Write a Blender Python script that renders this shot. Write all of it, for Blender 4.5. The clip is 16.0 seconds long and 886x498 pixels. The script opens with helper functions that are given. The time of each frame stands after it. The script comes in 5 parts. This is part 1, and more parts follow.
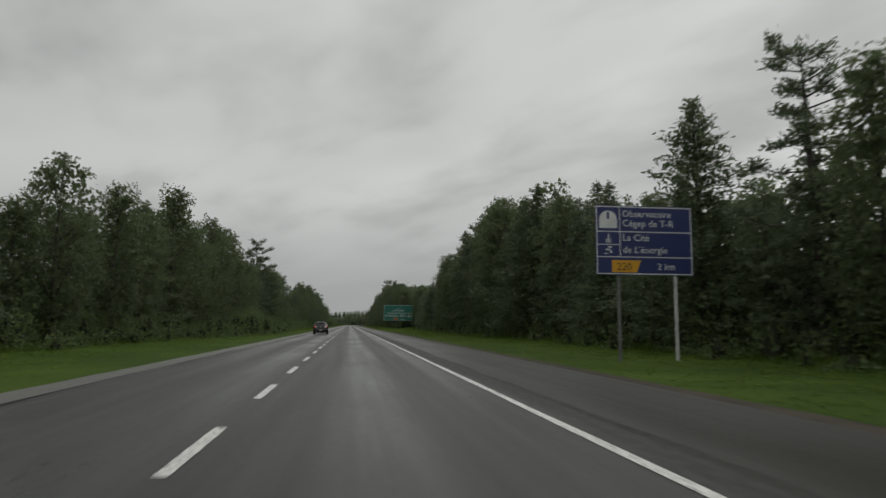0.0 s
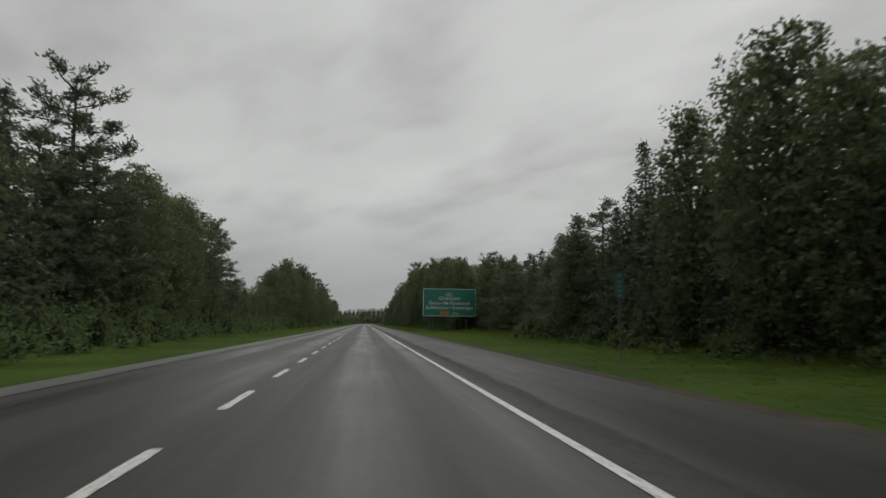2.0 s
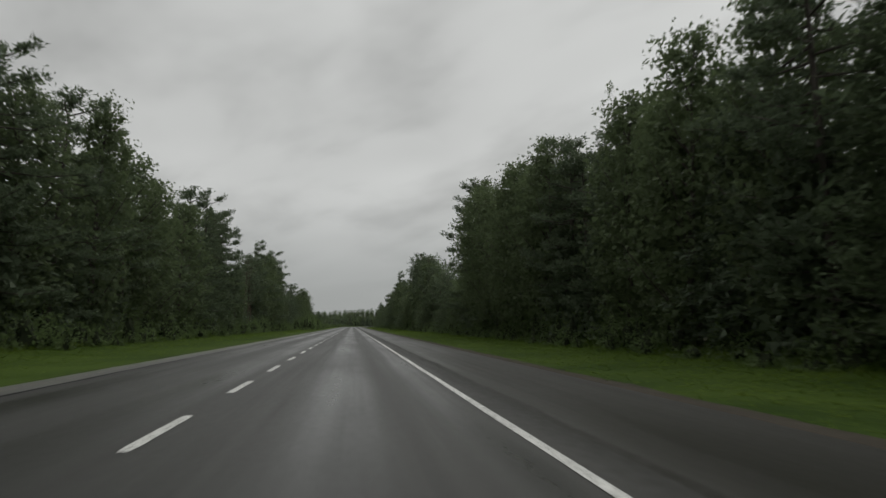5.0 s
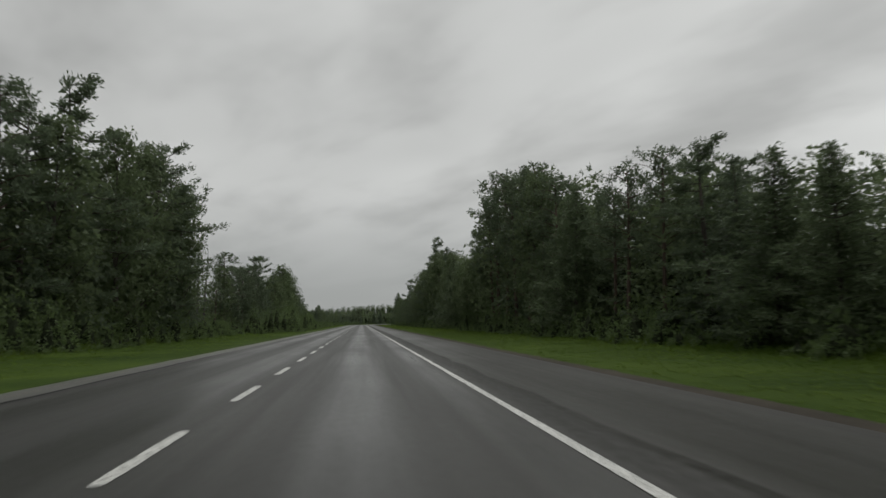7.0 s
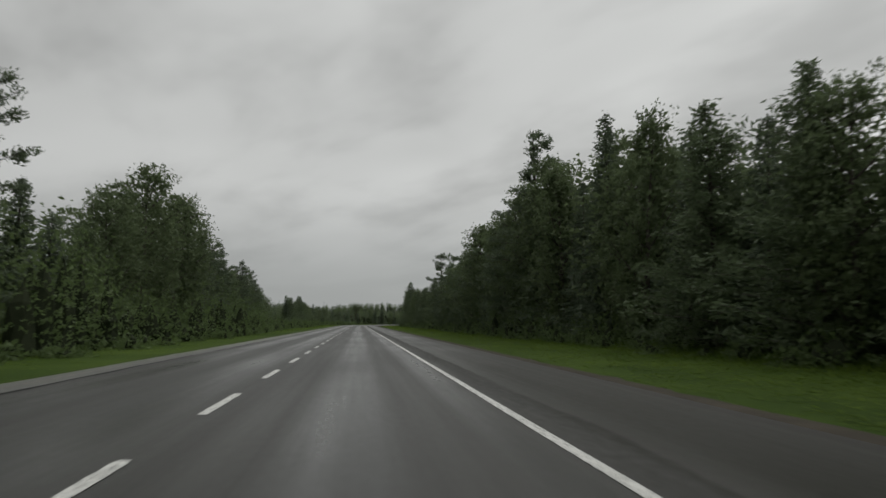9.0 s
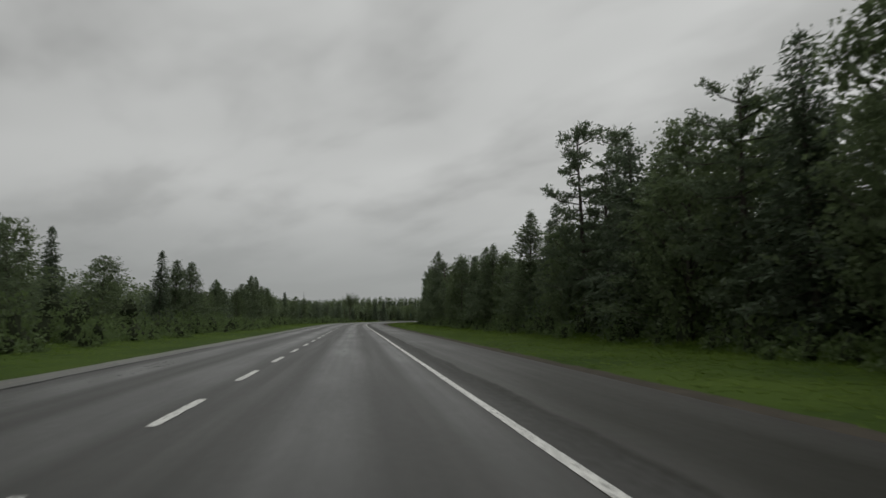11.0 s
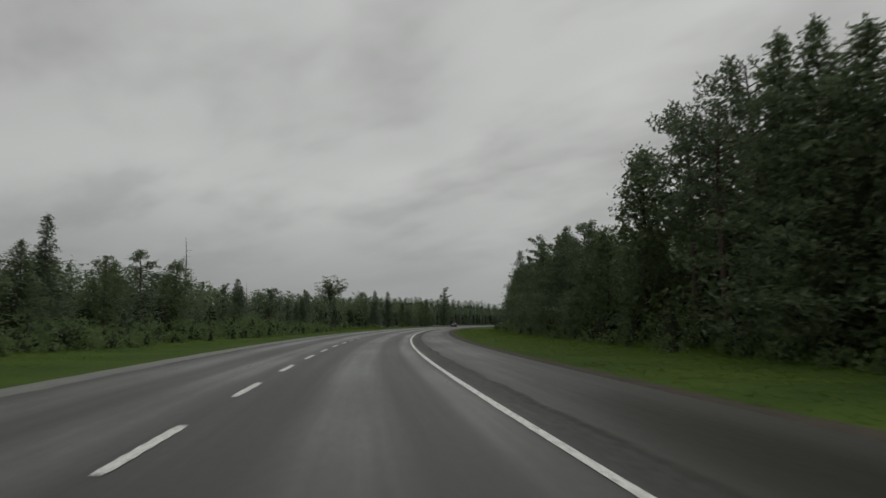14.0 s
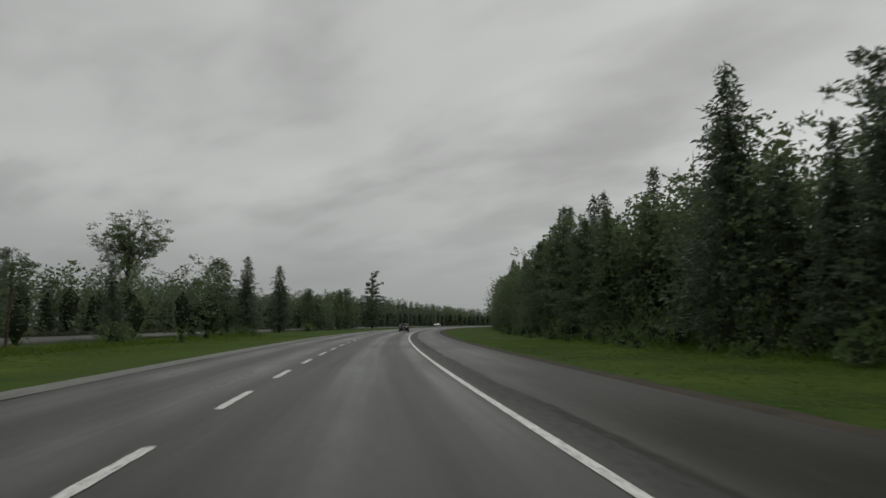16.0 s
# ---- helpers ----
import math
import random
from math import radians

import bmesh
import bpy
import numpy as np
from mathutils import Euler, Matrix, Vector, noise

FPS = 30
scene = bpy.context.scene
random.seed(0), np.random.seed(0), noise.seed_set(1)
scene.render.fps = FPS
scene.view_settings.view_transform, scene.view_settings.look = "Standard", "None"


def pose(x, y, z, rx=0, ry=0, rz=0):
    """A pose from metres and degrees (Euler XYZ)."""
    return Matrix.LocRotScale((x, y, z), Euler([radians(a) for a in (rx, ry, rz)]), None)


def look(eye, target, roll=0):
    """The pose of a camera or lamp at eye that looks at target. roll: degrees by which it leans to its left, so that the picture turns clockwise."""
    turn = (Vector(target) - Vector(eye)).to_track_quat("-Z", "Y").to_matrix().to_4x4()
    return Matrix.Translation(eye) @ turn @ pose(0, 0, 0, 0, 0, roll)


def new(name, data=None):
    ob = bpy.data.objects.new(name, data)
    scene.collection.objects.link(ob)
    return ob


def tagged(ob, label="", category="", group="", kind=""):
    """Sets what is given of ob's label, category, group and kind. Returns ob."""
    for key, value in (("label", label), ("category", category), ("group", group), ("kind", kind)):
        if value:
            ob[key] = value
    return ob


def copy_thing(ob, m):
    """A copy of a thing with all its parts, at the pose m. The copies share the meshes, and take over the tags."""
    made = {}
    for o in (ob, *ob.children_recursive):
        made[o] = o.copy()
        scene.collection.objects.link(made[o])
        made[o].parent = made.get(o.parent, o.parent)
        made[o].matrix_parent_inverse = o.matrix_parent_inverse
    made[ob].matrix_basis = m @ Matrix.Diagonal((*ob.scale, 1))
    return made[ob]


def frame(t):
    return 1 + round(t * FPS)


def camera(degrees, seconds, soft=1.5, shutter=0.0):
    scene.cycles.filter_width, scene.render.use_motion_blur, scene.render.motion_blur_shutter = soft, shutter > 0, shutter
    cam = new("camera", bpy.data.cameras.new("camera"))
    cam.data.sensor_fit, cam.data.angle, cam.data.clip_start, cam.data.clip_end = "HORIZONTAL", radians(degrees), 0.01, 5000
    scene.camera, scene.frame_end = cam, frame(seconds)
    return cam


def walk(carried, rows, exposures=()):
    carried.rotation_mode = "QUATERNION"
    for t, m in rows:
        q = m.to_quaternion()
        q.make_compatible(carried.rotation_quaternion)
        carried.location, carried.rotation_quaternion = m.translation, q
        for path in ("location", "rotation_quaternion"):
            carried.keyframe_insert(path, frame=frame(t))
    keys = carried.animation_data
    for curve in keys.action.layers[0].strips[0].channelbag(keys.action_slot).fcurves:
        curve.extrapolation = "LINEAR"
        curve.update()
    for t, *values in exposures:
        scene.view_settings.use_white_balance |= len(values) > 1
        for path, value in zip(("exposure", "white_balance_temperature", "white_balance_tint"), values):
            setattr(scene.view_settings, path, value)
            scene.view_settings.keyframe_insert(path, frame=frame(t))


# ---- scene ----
# ---- the road's line, from which the camera's path and the whole place are laid out ----
# Curvature to the right (1/m) along the way: straight, then a bend.
BEND_AT = (0, 403, 443, 483, 523, 563, 603, 643, 703, 1400)
BEND = (0, 0, 0.000020, -0.000067, 0.000521, 0.002438, 0.001525, 0.001319, 0.001336, 0.001336)
STEP = 2.0
STATIONS = np.arange(-260.0, 1400.0, STEP)
_turn = np.cumsum(np.interp(STATIONS, BEND_AT, BEND)) * STEP
_turn -= np.interp(0, STATIONS, _turn)
_east = np.cumsum(np.sin(_turn)) * STEP
_north = np.cumsum(np.cos(_turn)) * STEP
_east -= np.interp(0, STATIONS, _east)
_north -= np.interp(0, STATIONS, _north)


def heading(s):
    return float(np.interp(s, STATIONS, _turn))


def on_road(s, side, z=0.0):
    """A place s metres along the road and side metres to the right of the driven line."""
    a = heading(s)
    x = float(np.interp(s, STATIONS, _east))
    y = float(np.interp(s, STATIONS, _north))
    return Vector((x + side * math.cos(a), y - side * math.sin(a), z))


# ---- camera ----
EYE = 1.03
cam = camera(67.2, 16.0, soft=1.5, shutter=0.12)
# seconds, metres along the road, metres to the right, yaw to the right of the road, pitch, roll (degrees)
DRIVE = [
    (0, 0.00, -0.083, 7.92, 6.47, -0.26),
    (0.5, 19.10, 0.035, 7.27, 6.57, 0.26),
    (1, 38.20, 0.169, 7.94, 6.65, -0.15),
    (1.5, 57.30, 0.275, 7.57, 6.74, -0.43),
    (2, 76.40, 0.317, 6.67, 6.36, -0.50),
    (2.5, 95.50, 0.177, 6.53, 6.25, -0.40),
    (3, 114.60, 0.144, 6.72, 6.64, -0.66),
    (5.5, 211.92, 0.522, 7.78, 6.50, -0.26),
    (6, 231.02, 0.452, 6.81, 6.30, 0.01),
    (6.5, 250.12, 0.275, 6.99, 6.68, 0.10),
    (7, 269.22, 0.374, 6.90, 6.23, 0.62),
    (7.5, 288.32, 0.346, 6.83, 6.35, 0.81),
    (8, 307.42, 0.333, 6.82, 6.57, 0.76),
    (8.5, 326.52, 0.267, 7.07, 6.51, 0.09),
    (9, 345.62, 0.341, 7.14, 6.37, -0.82),
    (11.5, 441.80, 0.590, 7.34, 5.96, 0.03),
    (12, 460.96, 0.551, 7.07, 6.12, -0.00),
    (12.5, 480.12, 0.542, 7.34, 6.23, -0.07),
    (13, 499.28, 0.550, 7.21, 6.38, -0.15),
    (13.5, 518.44, 0.537, 6.90, 6.10, -0.28),
    (14, 537.61, 0.413, 7.41, 6.33, -0.14),
    (14.5, 556.77, 0.369, 7.86, 6.58, 0.12),
    (15, 575.93, 0.508, 7.52, 6.63, -0.17),
    (15.5, 595.09, 0.576, 7.11, 6.58, 0.09),
    (16, 614.25, 0.470, 6.85, 6.40, 0.10),
]


def drive_pose(s, side, yaw, pitch, roll):
    p = on_road(s, side, EYE)
    return pose(p.x, p.y, p.z, 90 + pitch, roll, -math.degrees(heading(s)) - yaw)


walk(cam, [(t, drive_pose(s, side, yaw, pitch, roll)) for t, s, side, yaw, pitch, roll in DRIVE],
     exposures=[(0.0, -0.05), (9.0, -0.05), (11.5, -0.20), (16.0, -0.24)])

# ---- sky and light: a low grey overcast ----
SUN_UP, SUN_ROUND = radians(50), radians(35)
world = bpy.data.worlds.new("overcast_sky")
scene.world = world
world.use_nodes = True


def wire(tree, *pairs):
    for a, b in pairs:
        tree.links.new(a, b)


def build_sky():
    t = world.node_tree
    n = t.nodes
    n.clear()
    out = n.new("ShaderNodeOutputWorld")
    sky = n.new("ShaderNodeTexSky")
    sky.sky_type, sky.sun_disc = "NISHITA", False
    sky.sun_elevation, sky.sun_rotation = SUN_UP, SUN_ROUND
    blue = n.new("ShaderNodeBackground")
    blue.inputs["Strength"].default_value = 0.05
    wire(t, (sky.outputs["Color"], blue.inputs["Color"]))
    # the cloud deck: the direction laid onto a flat ceiling, so that streaks shorten towards the horizon
    co = n.new("ShaderNodeTexCoord")
    sep = n.new("ShaderNodeSeparateXYZ")
    wire(t, (co.outputs["Generated"], sep.inputs[0]))

    def calc(op, a, b, clamp=False):
        m = n.new("ShaderNodeMath")
        m.operation, m.use_clamp = op, clamp
        for i, v in enumerate((a, b)):
            if isinstance(v, (int, float)):
                m.inputs[i].default_value = v
            elif v is not None:
                t.links.new(v, m.inputs[i])
        return m.outputs[0]

    up = calc("MAXIMUM", sep.outputs["Z"], 0.0)
    lift = calc("ADD", up, 0.20)
    flat = n.new("ShaderNodeCombineXYZ")
    wire(t, (calc("DIVIDE", sep.outputs["X"], lift), flat.inputs[0]),
         (calc("DIVIDE", sep.outputs["Y"], lift), flat.inputs[1]))
    turned = n.new("ShaderNodeMapping")
    turned.vector_type = "TEXTURE"
    turned.inputs["Rotation"].default_value = (0, 0, radians(122))
    turned.inputs["Scale"].default_value = (1.35, 0.85, 1)
    wire(t, (flat.outputs[0], turned.inputs[0]))

    def clouds(scale, detail, rough, bend, lo, hi):
        c = n.new("ShaderNodeTexNoise")
        c.inputs["Scale"].default_value, c.inputs["Detail"].default_value = scale, detail
        c.inputs["Roughness"].default_value, c.inputs["Distortion"].default_value = rough, bend
        r = n.new("ShaderNodeMapRange")
        r.interpolation_type = "SMOOTHSTEP"
        r.inputs[1].default_value, r.inputs[2].default_value = lo, hi
        wire(t, (turned.outputs[0], c.inputs["Vector"]), (c.outputs["Fac"], r.inputs[0]))
        return r.outputs[0]

    broad = clouds(0.75, 3.0, 0.5, 0.0, 0.28, 0.70)
    streak = clouds(1.7, 4.0, 0.5, 0.15, 0.32, 0.60)
    body = calc("ADD", calc("MULTIPLY", broad, 0.5), calc("MULTIPLY", streak, 0.5))
    ramp = n.new("ShaderNodeValToRGB")
    ramp.color_ramp.elements[0].color = (0.39, 0.395, 0.385, 1)
    ramp.color_ramp.elements[1].color = (0.69, 0.70, 0.685, 1)
    wire(t, (body, ramp.inputs["Fac"]))
    # the deck is a little dimmer and bluer low down
    low = n.new("ShaderNodeMapRange")
    low.inputs[1].default_value, low.inputs[2].default_value = 0.0, 0.22
    low.interpolation_type = "SMOOTHSTEP"
    wire(t, (up, low.inputs[0]))
    mix = n.new("ShaderNodeMix")
    mix.data_type = "RGBA"
    mix.inputs["A"].default_value = (0.385, 0.400, 0.395, 1)
    wire(t, (low.outputs[0], mix.inputs["Factor"]), (ramp.outputs["Color"], mix.inputs["B"]))
    grey = n.new("ShaderNodeBackground")
    # an overcast deck is brighter overhead than towards the horizon
    high = n.new("ShaderNodeMapRange")
    high.interpolation_type = "SMOOTHSTEP"
    high.inputs[1].default_value, high.inputs[2].default_value = 0.40, 0.95
    high.inputs[3].default_value, high.inputs[4].default_value = 0.95, 2.3
    # and a little brighter on the side where the sun stands behind it
    side = calc("ADD", calc("MULTIPLY", sep.outputs["X"], 0.26), 0.97)
    wire(t, (up, high.inputs[0]), (calc("MULTIPLY", high.outputs[0], side), grey.inputs["Strength"]))
    wire(t, (mix.outputs["Result"], grey.inputs["Color"]))
    both = n.new("ShaderNodeMixShader")
    both.inputs[0].default_value = 0.97
    wire(t, (blue.outputs[0], both.inputs[1]), (grey.outputs[0], both.inputs[2]), (both.outputs[0], out.inputs["Surface"]))


build_sky()
sun = new("sun", bpy.data.lights.new("sun", "SUN"))
sun.data.energy, sun.data.angle, sun.data.color = 0.5, radians(30), (1.0, 0.97, 0.92)
sun.matrix_world = look((0, 0, 60), (-60 * math.sin(SUN_ROUND) / math.tan(SUN_UP), -60 * math.cos(SUN_ROUND) / math.tan(SUN_UP), 0))


# ---- materials ----
def material(name, base, rough=0.6, metal=0.0):
    m = bpy.data.materials.new(name)
    m.use_nodes = True
    b = m.node_tree.nodes["Principled BSDF"]
    b.inputs["Base Color"].default_value = (*base, 1)
    b.inputs["Roughness"].default_value, b.inputs["Metallic"].default_value = rough, metal
    return m


def dull(m, gloss):
    m.node_tree.nodes["Principled BSDF"].inputs["Specular IOR Level"].default_value = gloss
    return m


def grained(name, dark, light, scale, rough, fine=0.0, bump=0.0, stretch=(1, 1, 1), island=0.0, per_object=0.0, thin=0.0):
    """Colour from noise at two scales, with relief; island and per_object spread the brightness of pieces and of copies;
    thin lets light through, as leaves do."""
    m = material(name, light, rough)
    t = m.node_tree
    n, b = t.nodes, t.nodes["Principled BSDF"]
    co = n.new("ShaderNodeTexCoord")
    mp = n.new("ShaderNodeMapping")
    mp.inputs["Scale"].default_value = stretch
    wire(t, (co.outputs["Object"], mp.inputs[0]))
    a = n.new("ShaderNodeTexNoise")
    a.inputs["Scale"].default_value, a.inputs["Detail"].default_value = scale, 5
    c = n.new("ShaderNodeTexNoise")
    c.inputs["Scale"].default_value, c.inputs["Detail"].default_value = fine or scale * 14, 3
    wire(t, (mp.outputs[0], a.inputs["Vector"]), (mp.outputs[0], c.inputs["Vector"]))
    add = n.new("ShaderNodeMath")
    add.operation = "ADD"
    half = n.new("ShaderNodeMath")
    half.operation = "MULTIPLY"
    half.inputs[1].default_value = 0.45
    wire(t, (c.outputs["Fac"], half.inputs[0]), (a.outputs["Fac"], add.inputs[0]), (half.outputs[0], add.inputs[1]))
    last = add.outputs[0]
    for socket, amount in ((n.new("ShaderNodeNewGeometry").outputs["Random Per Island"], island),
                           (n.new("ShaderNodeObjectInfo").outputs["Random"], per_object)):
        if amount:
            s = n.new("ShaderNodeMath")
            s.operation = "MULTIPLY_ADD"
            s.inputs[1].default_value = amount
            wire(t, (socket, s.inputs[0]), (last, s.inputs[2]))
            last = s.outputs[0]
    r = n.new("ShaderNodeMapRange")
    top = 1.05 + island + per_object
    r.inputs[1].default_value, r.inputs[2].default_value = 0.42, top
    wire(t, (last, r.inputs[0]))
    mix = n.new("ShaderNodeMix")
    mix.data_type = "RGBA"
    mix.inputs["A"].default_value, mix.inputs["B"].default_value = (*dark, 1), (*light, 1)
    wire(t, (r.outputs[0], mix.inputs["Factor"]), (mix.outputs["Result"], b.inputs["Base Color"]))
    if thin:
        glow = n.new("ShaderNodeBsdfTranslucent")
        blend = n.new("ShaderNodeMixShader")
        blend.inputs[0].default_value = thin
        wire(t, (mix.outputs["Result"], glow.inputs["Color"]), (b.outputs[0], blend.inputs[1]), (glow.outputs[0], blend.inputs[2]),
             (blend.outputs[0], n["Material Output"].inputs["Surface"]))
    if bump:
        u = n.new("ShaderNodeBump")
        u.inputs["Strength"].default_value, u.inputs["Distance"].default_value = bump, 0.02
        wire(t, (last, u.inputs["Height"]), (u.outputs[0], b.inputs["Normal"]))
    return m


def wet_asphalt(name, dark, light, rough_dry, rough_wet, tracks, sealed, gloss):
    """Wet asphalt: grain, patches, wheel tracks along the lane, where standing water smooths the surface, and a dark
    ragged course of bitumen that ends at the sealed joint, sealed metres across. The mesh's UV holds metres across and along."""
    m = material(name, light, rough_dry)
    t = m.node_tree
    n, b = t.nodes, t.nodes["Principled BSDF"]
    uv = n.new("ShaderNodeUVMap")
    uv.uv_map = "road"
    sep = n.new("ShaderNodeSeparateXYZ")
    wire(t, (uv.outputs[0], sep.inputs[0]))

    def noise_at(stretch, scale, detail, lo, hi):
        mp = n.new("ShaderNodeMapping")
        mp.inputs["Scale"].default_value = stretch
        c = n.new("ShaderNodeTexNoise")
        c.inputs["Scale"].default_value, c.inputs["Detail"].default_value = scale, detail
        r = n.new("ShaderNodeMapRange")
        r.inputs[1].default_value, r.inputs[2].default_value = lo, hi
        wire(t, (uv.outputs[0], mp.inputs[0]), (mp.outputs[0], c.inputs["Vector"]), (c.outputs["Fac"], r.inputs[0]))
        return r.outputs[0], c.outputs["Fac"]

    def calc(op, a, v, clamp=False):
        q = n.new("ShaderNodeMath")
        q.operation, q.use_clamp = op, clamp
        for i, k in enumerate((a, v)):
            if isinstance(k, (int, float)):
                q.inputs[i].default_value = k
            else:
                t.links.new(k, q.inputs[i])
        return q.outputs[0]

    streaks, _ = noise_at((1.6, 0.035, 1), 2.0, 5, 0.34, 0.66)
    patches, _ = noise_at((0.35, 0.12, 1), 1.0, 5, 0.35, 0.68)
    fine, grain = noise_at((1, 1, 1), 60.0, 3, 0.3, 0.7)
    speck, _ = noise_at((1, 0.6, 1), 9.0, 6, 0.32, 0.70)
    ragged, _ = noise_at((0.8, 0.25, 1), 1.3, 5, 0.25, 0.75)
    wet = None
    for centre, wide in tracks:
        d = calc("ABSOLUTE", calc("SUBTRACT", sep.outputs["X"], centre), 0.0)
        r = n.new("ShaderNodeMapRange")
        r.interpolation_type = "SMOOTHSTEP"
        r.inputs[1].default_value, r.inputs[2].default_value = wide, wide * 0.25
        wire(t, (d, r.inputs[0]))
        wet = r.outputs[0] if wet is None else calc("MAXIMUM", wet, r.outputs[0])
    amount = calc("ADD", calc("MULTIPLY", wet, 0.72), calc("MULTIPLY", streaks, 0.30))
    amount = calc("MULTIPLY", amount, calc("ADD", calc("MULTIPLY", patches, 0.5), 0.65), True)
    rough = n.new("ShaderNodeMapRange")
    rough.inputs[3].default_value, rough.inputs[4].default_value = rough_dry, rough_wet
    wire(t, (amount, rough.inputs[0]))
    off = calc("ADD", calc("SUBTRACT", sep.outputs["X"], sealed), calc("MULTIPLY", calc("SUBTRACT", ragged, 0.5), 0.22))

    def ramp(a, lo, hi):
        r = n.new("ShaderNodeMapRange")
        r.interpolation_type = "SMOOTHSTEP"
        r.inputs[1].default_value, r.inputs[2].default_value = lo, hi
        wire(t, (a, r.inputs[0]))
        return r.outputs[0]

    # the lane's darker course ends sharply at the joint, which itself is sealed with gaps
    course = calc("MULTIPLY", calc("MULTIPLY", ramp(off, 0.16, 0.06), ramp(off, -0.75, -0.10)), 0.60)
    joint = calc("MULTIPLY", ramp(calc("ABSOLUTE", calc("SUBTRACT", off, 0.04), 0.0), 0.15, 0.04), calc("ADD", calc("MULTIPLY", patches, 0.5), 0.40))
    tar = calc("MULTIPLY", calc("MAXIMUM", course, joint), calc("ADD", calc("MULTIPLY", speck, 0.4), 0.6))
    coarse = calc("ADD", rough.outputs[0], calc("MULTIPLY", calc("SUBTRACT", speck, 0.5), 0.04))
    wire(t, (calc("ADD", coarse, calc("MULTIPLY", tar, 0.20), True), b.inputs["Roughness"]))
    tone = calc("ADD", calc("MULTIPLY", fine, 0.25), calc("ADD", calc("MULTIPLY", patches, 0.3), calc("ADD", calc("MULTIPLY", streaks, 0.25), calc("MULTIPLY", speck, 0.22))), True)
    tone = calc("MULTIPLY", tone, calc("SUBTRACT", 1.0, calc("MULTIPLY", tar, 0.8)))
    mix = n.new("ShaderNodeMix")
    mix.data_type = "RGBA"
    mix.inputs["A"].default_value, mix.inputs["B"].default_value = (*dark, 1), (*light, 1)
    wire(t, (tone, mix.inputs["Factor"]), (mix.outputs["Result"], b.inputs["Base Color"]))
    u = n.new("ShaderNodeBump")
    u.inputs["Strength"].default_value, u.inputs["Distance"].default_value = 0.25, 0.006
    wire(t, (grain, u.inputs["Height"]), (u.outputs[0], b.inputs["Normal"]))
    wire(t, (calc("MULTIPLY", calc("SUBTRACT", 1.0, calc("MULTIPLY", tar, 0.85)), gloss), b.inputs["Specular IOR Level"]))
    return m


def worn_paint(name, dark, light, bare, whole):
    """Road paint rubbed through to the asphalt: where the wear noise is under bare no paint is left, over whole it is sound."""
    m = grained(name, dark, light, 3, 0.5, fine=30, bump=0.15)
    t = m.node_tree
    n, b = t.nodes, t.nodes["Principled BSDF"]
    paint = b.inputs["Base Color"].links[0].from_socket
    co = n.new("ShaderNodeTexCoord")
    wear = n.new("ShaderNodeTexNoise")
    wear.inputs["Scale"].default_value, wear.inputs["Detail"].default_value, wear.inputs["Roughness"].default_value = 17.0, 6, 0.7
    left = n.new("ShaderNodeMapRange")
    left.interpolation_type = "SMOOTHSTEP"
    left.inputs[1].default_value, left.inputs[2].default_value = bare, whole
    mix = n.new("ShaderNodeMix")
    mix.data_type = "RGBA"
    mix.inputs["A"].default_value = (0.030, 0.030, 0.028, 1)
    wire(t, (co.outputs["Object"], wear.inputs["Vector"]), (wear.outputs["Fac"], left.inputs[0]), (left.outputs[0], mix.inputs["Factor"]),
         (paint, mix.inputs["B"]), (mix.outputs["Result"], b.inputs["Base Color"]))
    return m


LANE = 3.48
LINE_R = 0.612 * LANE          # right edge line
LINE_M = -1.327        # dashed line between the lanes
LINE_L = LINE_M - LANE        # left edge line
PAVE_R = LINE_R + 3.02
PAVE_L = LINE_L - 0.32

JOIN = LINE_R + 0.52          # joint between carriageway and shoulder
ASPHALT = wet_asphalt("wet_asphalt", (0.0092, 0.0094, 0.0074), (0.0225, 0.0228, 0.0188), 0.56, 0.28,
                      ((0.26, 0.72), (LINE_R - 0.35, 0.4), (LINE_L + 1.1, 0.6), (LINE_L + 2.75, 0.7)), JOIN, 0.28)
SHOULDER = wet_asphalt("wet_shoulder_asphalt", (0.0078, 0.0080, 0.0056), (0.0195, 0.0195, 0.0145), 0.56, 0.36, ((PAVE_R - 1.5, 1.4),), JOIN, 0.19)
OLD_ASPHALT = grained("old_pale_asphalt", (0.030, 0.030, 0.026), (0.075, 0.074, 0.064), 1.1, 0.5, fine=30, bump=0.3)
TAR = grained("crack_tar", (0.008, 0.008, 0.008), (0.016, 0.016, 0.016), 3, 0.7, bump=0.2)
dull(TAR, 0.12)
PAINT_WHITE = worn_paint("white_road_paint", (0.42, 0.42, 0.395), (0.60, 0.60, 0.57), 0.36, 0.52)
PAINT_YELLOW = worn_paint("worn_pale_road_paint", (0.16, 0.145, 0.10), (0.28, 0.26, 0.19), 0.46, 0.68)
GRAVEL = grained("wet_brown_gravel", (0.022, 0.019, 0.014), (0.054, 0.046, 0.034), 1.2, 0.95, fine=26, bump=0.7)
dull(GRAVEL, 0.15)
GRASS_SOIL = grained("grass_sod", (0.016, 0.032, 0.007), (0.056, 0.086, 0.015), 0.22, 0.95, fine=11, bump=0.5)
GRASS = grained("grass_blades", (0.03, 0.062, 0.01), (0.13, 0.182, 0.03), 0.35, 0.7, fine=4, island=0.25, thin=0.4)
FOREST_SOIL = grained("forest_floor", (0.018, 0.018, 0.009), (0.040, 0.042, 0.020), 0.6, 0.95, fine=7, bump=0.5)
